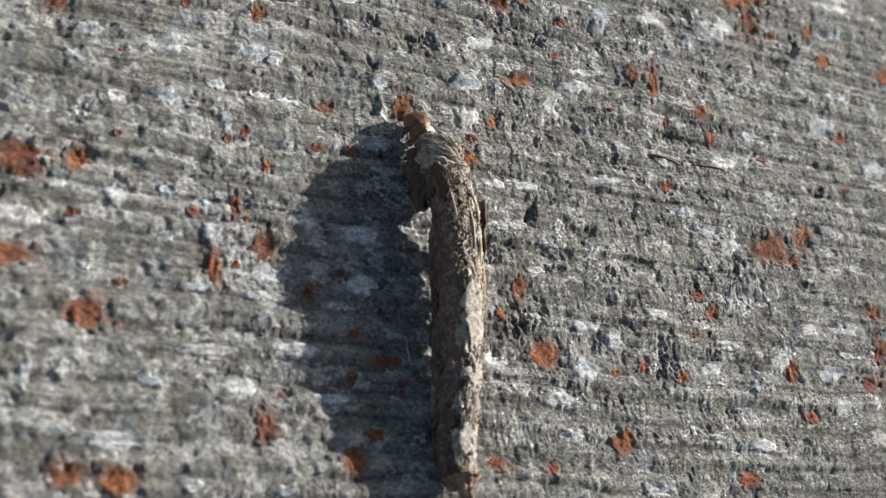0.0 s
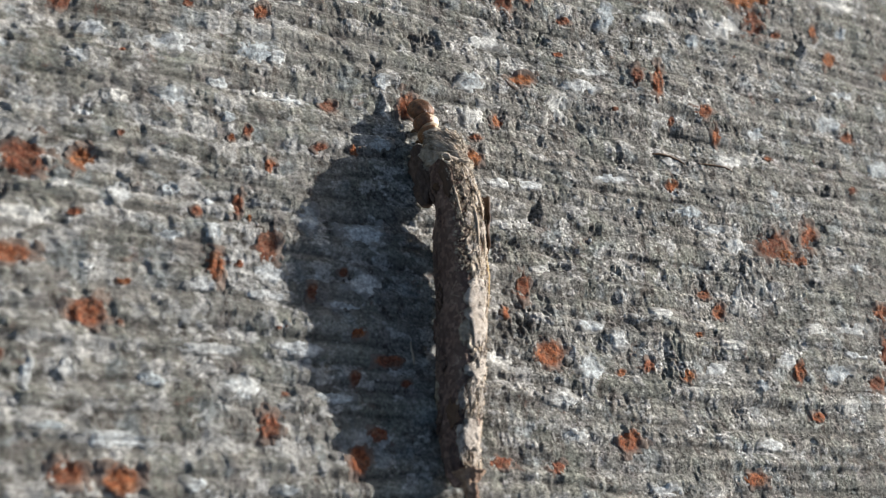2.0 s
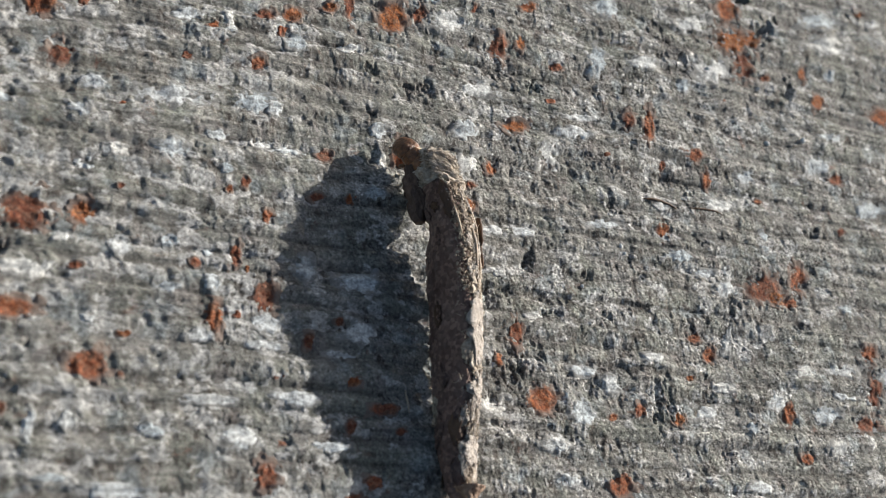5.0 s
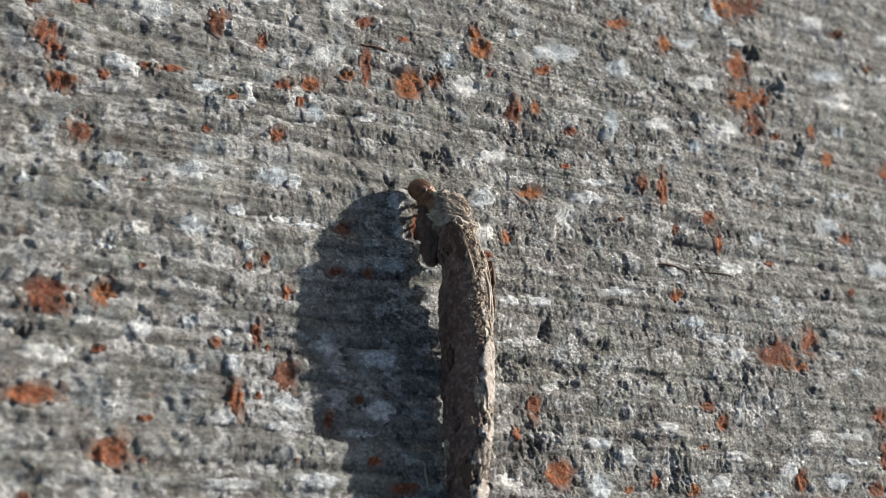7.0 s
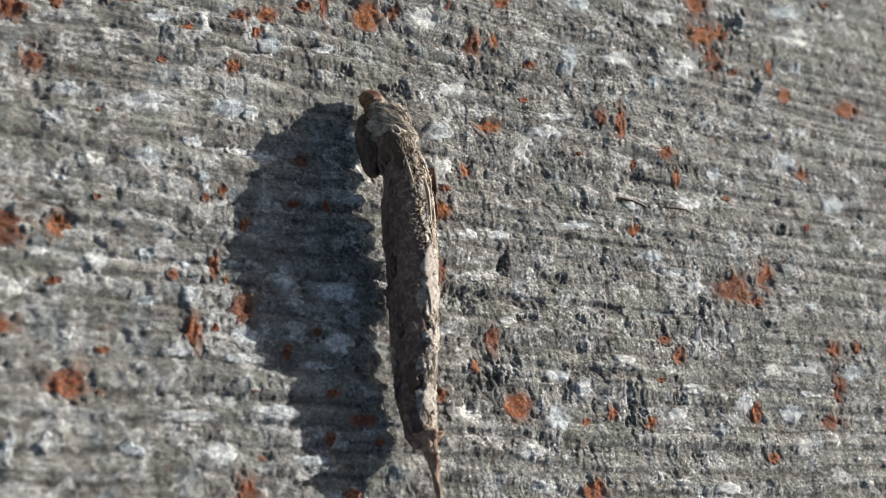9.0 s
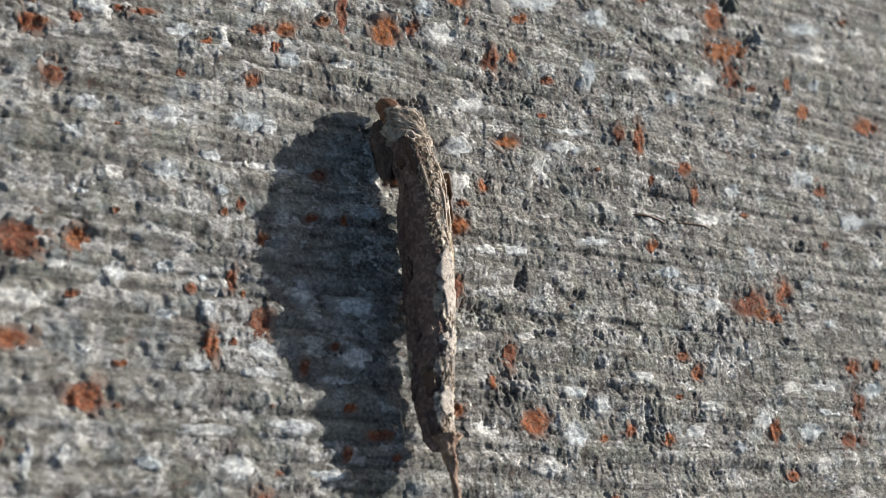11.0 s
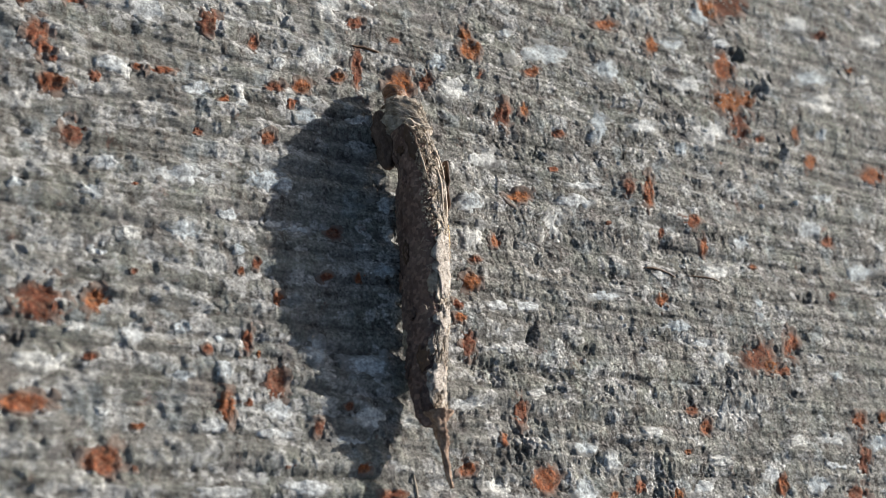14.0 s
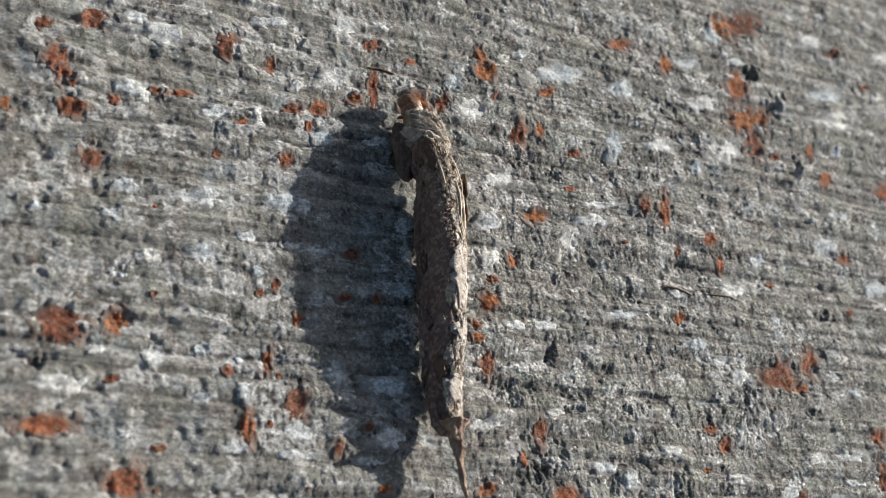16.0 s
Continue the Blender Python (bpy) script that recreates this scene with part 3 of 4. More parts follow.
fleck(-18.20, 10.66, 0.76, 0.34, 18)
fleck(-17.61, 10.38, 0.40, 0.26, 28)
fleck(-14.36, 10.29, 0.68, 0.28, 16)
fleck(-12.37, 10.60, 0.50, 0.36, 54)
fleck(-12.28, 10.04, 0.38, 0.26, 35)
fleck(-9.13, 9.99, 0.54, 0.31, 22)
fleck(-6.35, 10.28, 0.63, 0.22, 15)
fleck(-11.42, 6.39, 0.99, 0.54, 17)
fleck(-10.49, 6.28, 0.45, 0.32, 33)
fleck(-15.04, 6.00, 1.56, 0.46, 12)
fleck(-19.26, 4.46, 0.47, 0.31, 19)
fleck(-18.52, 6.01, 0.49, 0.31, 21)
fleck(-17.85, 2.94, 0.48, 0.25, 13)
fleck(-15.47, 3.31, 0.63, 0.38, 16)
fleck(-13.04, 2.77, 0.34, 0.25, 27)
fleck(-8.17, 13.39, 0.66, 0.43, 32)
fleck(-10.12, 12.61, 0.35, 0.25, 53)
fleck(-9.90, 4.31, 0.98, 0.24, 10)
fleck(-5.61, 5.99, 0.51, 0.34, 26)
# next one paints the sunlit strip of ground beside the case
fleck(-5.39, 4.46, 0.45, 0.21, 76)
fleck(-18.91, 2.04, 0.46, 0.30, 16)
fleck(-22.23, 4.43, 0.33, 0.24, 23)
fleck(-13.28, 4.44, 0.53, 0.20, 12)
fleck(-11.22, 4.38, 0.55, 0.20, 11)
fleck(-6.08, 2.69, 0.53, 0.33, 19)
fleck(-1.35, 14.57, 0.58, 0.37, 35)
fleck(-20.00, -1.19, 0.38, 0.28, 17)
fleck(-21.20, -2.67, 1.26, 0.39, 6)
fleck(-17.71, -1.28, 0.50, 0.42, 54)
fleck(-15.63, -0.81, 0.37, 0.29, 26)
fleck(-14.09, -2.46, 0.44, 0.35, 66)
fleck(-15.88, -2.85, 0.47, 0.23, 8)
fleck(-13.98, -1.12, 0.25, 0.18, 18)
fleck(-14.75, -4.84, 0.53, 0.21, 5)
fleck(-11.81, -4.05, 0.57, 0.41, 15)
fleck(-12.15, -5.02, 0.87, 0.17, 4)
fleck(-9.87, -1.31, 0.55, 0.43, 57)
fleck(-7.38, -1.70, 0.85, 0.44, 11)
fleck(-7.58, -4.11, 0.83, 0.43, 9)
fleck(-8.63, -5.10, 0.60, 0.17, 4)
fleck(-19.06, -4.48, 0.32, 0.22, 10)
fleck(-13.35, -8.79, 0.82, 0.38, 3)
fleck(-9.64, -9.04, 0.76, 0.23, 2)
fleck(-10.91, -7.15, 0.88, 0.29, 3)
fleck(-14.49, -7.41, 1.40, 0.17, 2)
fleck(-21.33, -8.80, 0.60, 0.24, 88)
fleck(-20.04, -8.56, 0.36, 0.30, 12)
fleck(-16.81, -8.78, 0.49, 0.21, 3)
fleck(-0.58, 13.27, 0.96, 0.59, 31)
fleck(5.68, 16.79, 1.86, 0.60, 17)
fleck(10.06, 16.76, 0.92, 0.50, 27)
fleck(15.56, 19.78, 0.98, 0.37, 20)
fleck(16.36, 17.30, 1.24, 0.53, 21)
fleck(8.54, 12.89, 0.99, 0.53, 64)
fleck(11.82, 13.56, 1.10, 0.34, 15)
fleck(16.98, 14.26, 1.27, 0.67, 26)
fleck(19.85, 20.85, 0.79, 0.28, 19)
fleck(27.18, 19.97, 1.73, 0.49, 16)
fleck(27.55, 18.21, 1.73, 0.58, 17)
fleck(26.97, 15.97, 0.63, 0.28, 21)
fleck(32.22, 21.04, 0.79, 0.30, 20)
fleck(0.43, 9.63, 1.07, 0.46, 16)
fleck(-0.70, 6.96, 0.76, 0.53, 40)
fleck(-0.71, 5.17, 0.84, 0.58, 56)
fleck(4.20, 6.53, 0.95, 0.55, 57)
fleck(5.95, 8.08, 1.15, 0.31, 12)
fleck(23.32, 9.18, 0.94, 0.50, 24)
fleck(25.02, 11.30, 1.05, 0.27, 12)
fleck(26.65, 6.77, 1.20, 0.52, 15)
fleck(29.42, 8.81, 0.51, 0.29, 41)
fleck(17.43, 7.41, 0.72, 0.40, 23)
fleck(14.72, 5.34, 1.30, 0.33, 9)
fleck(14.41, 12.66, 0.51, 0.31, 36)
fleck(34.69, 24.56, 1.32, 0.42, 19)
fleck(6.93, 9.22, 1.17, 0.19, 11)
fleck(-0.48, -0.37, 0.56, 0.20, 8)
fleck(1.47, -2.38, 0.65, 0.16, 6)
fleck(1.57, 1.97, 0.68, 0.28, 11)
fleck(-0.07, 1.78, 0.66, 0.21, 9)
fleck(17.45, 3.55, 0.74, 0.29, 67)
fleck(13.79, 0.29, 0.67, 0.42, 27)
fleck(6.54, 3.02, 0.93, 0.23, 8)
fleck(10.61, 4.63, 0.51, 0.23, 14)
fleck(12.67, 1.11, 0.61, 0.23, 10)
fleck(10.98, 1.86, 0.80, 0.30, 10)
fleck(27.63, 4.39, 0.82, 0.41, 19)
fleck(22.26, 0.10, 0.48, 0.23, 14)
fleck(20.69, -3.52, 1.12, 0.31, 6)
fleck(20.37, -4.92, 0.77, 0.27, 6)
fleck(24.16, -3.63, 0.76, 0.44, 21)
fleck(17.84, -3.84, 0.57, 0.35, 22)
fleck(3.66, -4.81, 0.67, 0.27, 7)
fleck(3.16, -6.95, 0.80, 0.52, 63)
fleck(5.17, -5.40, 0.54, 0.38, 24)
fleck(10.46, -6.39, 0.75, 0.34, 8)
fleck(18.70, -6.05, 0.87, 0.43, 11)
fleck(18.87, -7.81, 0.65, 0.35, 12)
fleck(7.96, -3.86, 0.72, 0.21, 5)
fleck(1.42, -8.41, 0.49, 0.36, 22)
fleck(-1.41, -6.75, 0.77, 0.49, 13)
fleck(-2.50, -3.10, 0.91, 0.26, 6)
fleck(11.97, -5.05, 0.58, 0.28, 9)
fleck(15.23, -5.61, 0.64, 0.41, 21)
fleck(13.20, -7.13, 0.41, 0.27, 20)
fleck(13.13, -2.49, 0.81, 0.27, 70)
fleck(-20.58, -10.72, 0.58, 0.15, 3)
fleck(-18.23, -11.12, 1.23, 0.31, 3)
fleck(-13.41, -8.93, 0.69, 0.44, 10)
fleck(1.31, -8.50, 0.62, 0.31, 9)
fleck(1.74, -9.99, 0.76, 0.31, 6)
fleck(-15.21, -12.66, 0.54, 0.31, 4)
fleck(-11.94, -12.78, 0.46, 0.16, 2)
fleck(12.81, -10.03, 0.74, 0.27, 6)
fleck(6.08, -12.35, 0.97, 0.25, 3)
fleck(-16.41, 13.99, 0.88, 0.61, 35)
fleck(-7.10, 16.65, 0.91, 0.58, 65)
fleck(-4.82, 17.23, 0.71, 0.32, 20)
fleck(-11.05, 15.96, 0.93, 0.30, 17)
fleck(-17.67, 14.41, 0.55, 0.28, 21)
fleck(18.57, 22.56, 1.05, 0.58, 52)
fleck(27.29, 24.09, 1.22, 0.50, 22)
fleck(3.44, 17.55, 0.42, 0.24, 29)


def strand(points, widths, spokes=6):
    """A tapering strand through points in millimetres."""
    pts = [Vector(p) for p in points]
    bm = bmesh.new()
    loops = []
    for i, p in enumerate(pts):
        way = (pts[min(i + 1, len(pts) - 1)] - pts[max(i - 1, 0)]).normalized()
        side = way.orthogonal().normalized()
        other = way.cross(side)
        w = widths[i] if i < len(widths) else widths[-1]
        loops.append([bm.verts.new((p + side * (w * math.cos(2 * math.pi * j / spokes)) + other * (w * math.sin(2 * math.pi * j / spokes))) * MM) for j in range(spokes)])
    for one, two in zip(loops, loops[1:]):
        for j in range(spokes):
            bm.faces.new((one[j], one[(j + 1) % spokes], two[(j + 1) % spokes], two[j]))
    bm.faces.new(loops[0][::-1])
    bm.faces.new(loops[-1])
    bmesh.ops.recalc_face_normals(bm, faces=bm.faces)
    return bm


# ---- fibres lying on the concrete ----
def fibre(label, width, *places, material=LEG):
    """A thin plant fibre through places in millimetres, lying on the relief."""
    mid = Vector((sum(p[0] for p in places) / len(places), sum(p[1] for p in places) / len(places), 0))
    pts = []
    for (x0, y0), (x1, y1) in zip(places, places[1:]):
        for k in range(4):
            pts.append((x0 + (x1 - x0) * k / 4, y0 + (y1 - y0) * k / 4))
    pts.append(places[-1])
    high = relief(np.array([p[0] for p in pts]), np.array([p[1] for p in pts]))
    high = np.convolve(np.pad(high, 2, "edge"), np.ones(5) / 5, "valid") + width * 0.8
    line = [Vector((x, y, z)) - mid for (x, y), z in zip(pts, high)]
    widths = [width * (0.4 + 0.6 * math.sin(math.pi * (i + 0.5) / len(line))) for i in range(len(line))]
    ob = part("plant_fibre", strand(line, widths), material)
    ob.location = mid * MM
    tagged(ob, label, "plant fibre", "fibres on the concrete")


fibre("thin dark curved plant fibre lying on concrete", 0.07, (9.55, 4.86), (10.0, 4.89), (10.67, 4.88), (11.2, 4.75), (11.61, 4.58))
fibre("thin dark plant fibre lying on concrete", 0.05, (12.56, 4.8), (13.14, 4.81), (13.73, 4.82), (14.32, 4.79), (14.75, 4.65))
fibre("short dark brown twig scrap on concrete", 0.07, (-6.08, 14.51), (-5.58, 14.53), (-5.09, 14.45), (-4.69, 14.38))

fibre("short bleached white straw scrap on concrete", 0.05, (-5.78, -6.40), (-5.76, -6.89), (-5.79, -7.42), material=STRAW)


# ---- sand grains that stick up from the concrete, coloured white in place of sun glints ----
def sand_grain(x, y, size, seed):
    bm = bmesh.new()
    bmesh.ops.create_icosphere(bm, subdivisions=2, radius=size * MM)
    for v in bm.verts:
        v.co *= 1 + 0.35 * noise.noise(v.co / (size * MM) + Vector((seed, 0, 0)))
        v.co.z *= 0.8
    ob = part("quartz_grain", bm, QUARTZ)
    ob.location = (x * MM, y * MM, (float(relief(np.array([x]), np.array([y]))[0]) + 0.3 * size) * MM)
    tagged(ob, "tiny quartz grain coloured white as a glint in grey concrete", "sand grain", "quartz grains in the concrete")


for k, (x, y, size) in enumerate(((7.39, 1.90, 0.13), (7.60, 1.57, 0.09), (8.92, 1.01, 0.08), (16.65, 14.24, 0.15), (19.85, 10.05, 0.15), (22.58, 10.59, 0.17), (4.53, -0.55, 0.09))):
    sand_grain(x, y, size, 3.7 * k)

# ---- the bagworm: a dusty silk case with its larva at the mouth ----
def tube(rings, spokes, shape):
    """A closed tube from shape(s, angle), s from 0 to 1 along it, in millimetres."""
    bm = bmesh.new()
    loops = []
    for i in range(rings + 1):
        loops.append([bm.verts.new(Vector(shape(i / rings, 2 * math.pi * j / spokes)) * MM) for j in range(spokes)])
    for one, two in zip(loops, loops[1:]):
        for j in range(spokes):
            k = (j + 1) % spokes
            bm.faces.new((one[j], one[k], two[k], two[j]))
    bm.faces.new(loops[0][::-1])
    bm.faces.new(loops[-1])
    bmesh.ops.recalc_face_normals(bm, faces=bm.faces)
    return bm


def lump(x, y, z, size, seed=0):
    return noise.noise(Vector((x / size + seed * 9.1, y / size, z / size)))


def along(y, *stops):
    """A smooth value at y from stops (y, value)."""
    ys, vs = [s[0] for s in stops], [s[1] for s in stops]
    return float(np.interp(y, ys, vs))


def case_middle(y):
    return along(y, (-10, 0.1), (-7.6, -0.35), (-6, -0.35), (-3, -0.1), (0, 0.05), (4, 0.0), (6.3, -0.15), (8, -0.25))


def case_size(y):
    """Half width, top and bottom of the case at y."""
    half = along(y, (-8.0, 0.42), (-7.5, 0.66), (-7.0, 0.72), (-6, 0.79), (-3, 0.92), (1, 0.97), (5, 0.92), (6.4, 0.86))
    top = along(y, (-8.0, 1.3), (-7.2, 1.45), (-6, 1.6), (-3, 2.12), (0, 2.52), (3, 2.75), (5, 2.5), (6.4, 2.1))
    bottom = along(y, (-8.0, 0.85), (-7.2, 0.58), (-6, 0.38), (-4.5, 0.32), (-2.5, 0.27), (-1, 0.19), (1, 0.22), (2.2, 0.32), (3.2, 0.48), (3.7, 0.66), (4.5, 0.66), (5.0, 0.42), (6.4, 0.3))
    return half, top, bottom


def case_point(y, angle, out=0.0):
    """A place on the case: angle 0 faces the sunny side, 90 degrees the top."""
    half, top, bottom = case_size(y)
    mid, high = (top + bottom) / 2, (top - bottom) / 2
    c, s = math.cos(angle), math.sin(angle)
    corner = angle - along(y, (-8, 1.88), (-1, 1.93), (1.5, 2.12), (4, 2.24), (6.5, 2.2))
    ridge = 1.02 + 0.11 * math.cos(3 * corner) + 0.03 * math.cos(6 * corner)
    return Vector((case_middle(y) + (half * ridge + out) * c, y, mid + (high * ridge + out) * s))


def case_shape(s, angle):
    y = -7.9 + 14.3 * s
    p = case_point(y, angle)
    d = 0.16 * lump(p.x, p.y * 0.5, p.z, 1.1) + 0.12 * abs(lump(p.x, p.y * 0.7, p.z, 0.55, 1)) + 0.09 * abs(lump(p.x, p.y, p.z, 0.27, 2)) + 0.07 * lump(p.x, p.y, p.z, 0.14, 6) - 0.06
    shade = min(1.0, max(0.0, (math.degrees(angle) - 105) / 15)) * min(1.0, max(0.0, (235 - math.degrees(angle)) / 20))
    d = d * (1 - 0.62 * shade) + 0.025 * shade * lump(p.x, p.y, p.z, 0.8, 15)
    end = 0.75 if s in (0, 1) else 1.0
    return case_point(y, angle, d - 0.04 - (1 - end) * 0.4)


bagworm = new("bagworm")
bagworm.empty_display_size = 0.002
tagged(bagworm, "brown bagworm caterpillar in a dusty debris-covered silk case on concrete", "caterpillar")
case = part("case", tube(330, 150, case_shape), CASE, bagworm, "long brown-grey silk case crusted with dust")


def collar_shape(s, angle):
    y = 6.1 + 1.75 * s
    half = 1.05 - 0.33 * s ** 1.6
    mid, high = 1.27 - 0.10 * s, 0.92 - 0.32 * s ** 1.6
    fold = 1 + 0.05 * math.sin(9 * s + 2.5 * math.sin(angle + 0.6)) + 0.26 * lump(math.cos(angle), y, math.sin(angle), 0.5, 3) + 0.20 * lump(math.cos(angle), y * 2.5, math.sin(angle), 0.25, 5)
    return (case_middle(y) + half * fold * math.cos(angle), y, mid + high * fold * math.sin(angle))


collar = part("silk_collar", tube(60, 64, collar_shape), SILK, bagworm, "cream fuzzy silk collar round the mouth")


def lip_shape(s, angle):
    y = 4.6 + 2.8 * s
    r = 0.44 * math.sin(math.pi * (0.12 + 0.8 * s)) ** 0.7
    r *= 1 + 0.55 * lump(math.cos(angle), y, math.sin(angle), 0.6, 7) + 0.3 * lump(math.cos(angle), y, math.sin(angle), 0.25, 9)
    return (case_middle(y) - 0.78 - 0.15 * s + r * math.cos(angle), y, 0.50 + 0.15 * s + 0.95 * r * math.sin(angle))


part("mouth_lip", tube(40, 22, lip_shape), LIP, bagworm, "sagging brown silk lip under the mouth")


def rim_shape(s, angle):
    around = 2 * math.pi * s
    p = case_point(6.25 + 0.16 * math.sin(3 * around), around, 0.02 + 0.05 * math.sin(5 * around))
    r = 0.085 + 0.03 * math.sin(7 * around) + 0.02 * math.sin(17 * around)
    c = Vector((math.cos(around), 0, math.sin(around)))
    return p + c * (r * math.cos(angle)) + Vector((0, r * 1.3 * math.sin(angle), 0))


part("rim", tube(60, 10, rim_shape), SILK, bagworm, "rolled silk rim of the case")


def tail_shape(s, angle):
    y = -7.4 - 3.1 * s
    r = 0.36 * (1 - s) ** 5 + 0.20 * (1 - 0.6 * s) + 0.05 * math.sin(17 * s + 2 * angle) * (1 - s)
    r *= 1 + 0.55 * lump(math.cos(angle), y * 1.5, math.sin(angle), 0.6, 4) + 0.4 * lump(math.cos(angle), y * 2.0, math.sin(angle), 0.3, 5)
    x = -0.4 + 0.62 * s ** 0.8 + 0.06 * math.sin(6 * s)
    return (x + r * math.cos(angle), y, 1.38 - 0.15 * s + r * math.sin(angle))


part("tail_strand", tube(70, 24, tail_shape), TAIL, bagworm, "twisted ragged tail end of the case")


def shard(y0, y1, a0, a1, lift, thick, seed, curl=0.0, ragged=0.12):
    """A thin flake that lies over the case between two stations and two angles (degrees)."""
    bm = bmesh.new()
    n, m = 14, 7
    top, low = [], []
    for i in range(n + 1):
        s = i / n
        row, under = [], []
        for j in range(m + 1):
            w = j / m - 0.5
            side = 0 if w < 0 else 7
            taper = (1 - abs(2 * s - 1) ** 4.0) * 0.7 + 0.3 + ragged * (4.0 * noise.noise(Vector((s * 3.3, seed * 3.1, side))) + 2.5 * noise.noise(Vector((s * 9, seed * 5.3, side))))
            a = radians((a0 + a1) / 2 + (a1 - a0) * w * taper)
            y = y0 + (y1 - y0) * s + 2.5 * ragged * noise.noise(Vector((w * 4, seed * 1.7, 3)))
            out = lift + curl * s * s + 0.10 * noise.noise(Vector((s * 5, w * 4, seed))) + 0.05 * noise.noise(Vector((s * 14, w * 9, seed)))
            row.append(bm.verts.new(case_point(y, a, out + thick) * MM))
            under.append(bm.verts.new(case_point(y, a, out - 0.02) * MM))
        top.append(row)
        low.append(under)
    for i in range(n):
        for j in range(m):
            bm.faces.new((top[i][j], top[i][j + 1], top[i + 1][j + 1], top[i + 1][j]))
            bm.faces.new((low[i][j], low[i + 1][j], low[i + 1][j + 1], low[i][j + 1]))
    for i in range(n):
        bm.faces.new((top[i][0], top[i + 1][0], low[i + 1][0], low[i][0]))
        bm.faces.new((top[i][m], low[i][m], low[i + 1][m], top[i + 1][m]))
    for j in range(m):
        bm.faces.new((top[0][j], low[0][j], low[0][j + 1], top[0][j + 1]))
        bm.faces.new((top[n][j], top[n][j + 1], low[n][j + 1], low[n][j]))
    bmesh.ops.recalc_face_normals(bm, faces=bm.faces)
    return bm


part("pale_flake", shard(-2.3, 0.5, 40, 112, 0.10, 0.04, 1, 0.0, 0.2), FLAKE, bagworm, "large pale papery flake stuck on the case")
part("pale_flake", shard(-4.0, -2.6, 30, 95, 0.09, 0.04, 2, 0.0, 0.2), FLAKE, bagworm, "pale papery flake stuck on the case")
part("pale_flake", shard(-6.5, -5.3, 40, 105, 0.10, 0.05, 5), FLAKE, bagworm, "small pale flake stuck near the tail")
part("bark_flake", shard(2.2, 4.9, -25, 22, 0.18, 0.06, 3, 0.35), BARK, bagworm, "dark brown flake standing off the case")
# added for the shaded hollow below the rim, as a dark flake
part("bark_flake", shard(4.0, 5.9, 112, 140, 0.03, 0.04, 4), BARK, bagworm, "dark brown flake")
part("bark_flake", shard(-5.6, -4.6, 112, 150, 0.03, 0.04, 8), BARK, bagworm, "dark brown flake")


def splinter(y0, y1, angle0, angle1, lift, width, material, label):
    pts = []
    for i in range(9):
        s = i / 8
        pts.append(case_point(y0 + (y1 - y0) * s, radians(angle0 + (angle1 - angle0) * s), lift + 0.05 * math.sin(3.1 * s)))
    part("splinter", strand(pts, [width * (0.5 + 1.4 * math.sin(math.pi * (0.1 + 0.8 * i / 8))) * 0.42 for i in range(9)]), material, bagworm, label)


splinter(1.6, 3.9, 66, 72, 0.06, 0.09, STRAW, "bleached straw splinter")
splinter(1.2, 3.0, 40, 34, 0.06, 0.08, STRAW, "bleached straw splinter")
splinter(3.2, 5.2, 28, 50, 0.06, 0.06, STRAW, "bleached straw splinter")
splinter(0.2, 2.2, 8, 2, 0.10, 0.09, YELLOW, "yellow plant fibre")
splinter(-0.6, 1.4, -6, 8, 0.10, 0.08, YELLOW, "yellow plant fibre")
splinter(-1.5, 0.6, -12, -6, 0.12, 0.06, YELLOW, "yellow plant fibre")
splinter(3.0, 4.6, 112, 118, 0.04, 0.06, STRAW, "bleached straw splinter")
splinter(4.9, 5.7, 84, 80, 0.06, 0.05, FLAKE, "pale splinter")

# many small scraps of bark, leaf and lichen woven into the silk
pick = random.Random(21)
for k in range(14):
    y, a = pick.uniform(-7.2, 5.4), pick.uniform(130, 215)
    long, wide = pick.uniform(0.3, 1.2), pick.uniform(10, 28)
    part("scrap", shard(y, y + long, a - wide / 2, a + wide / 2, pick.uniform(0.0, 0.03), 0.02, 20 + k, 0.0, 0.14), pick.choice((BARK, CASE, CASE, CASE, GRIT)), bagworm)
# sunny side gets pale scraps, shaded side dark ones: lighting put into colour
for k in range(124):
    y, a = pick.uniform(-7.6, 5.2), pick.uniform(-5, 108)
    long, wide = pick.uniform(0.25, 1.1), pick.uniform(10, 34)
    part("scrap", shard(y, y + long, a - wide / 2, min(a + wide / 2, 120), pick.uniform(0.02, 0.06), 0.025, 60 + k, pick.uniform(0.0, 0.04), 0.16), pick.choice((SUNNY_SCRAP, SUNNY_SCRAP, FLAKE, FLAKE, GRIT, STRAW)), bagworm)


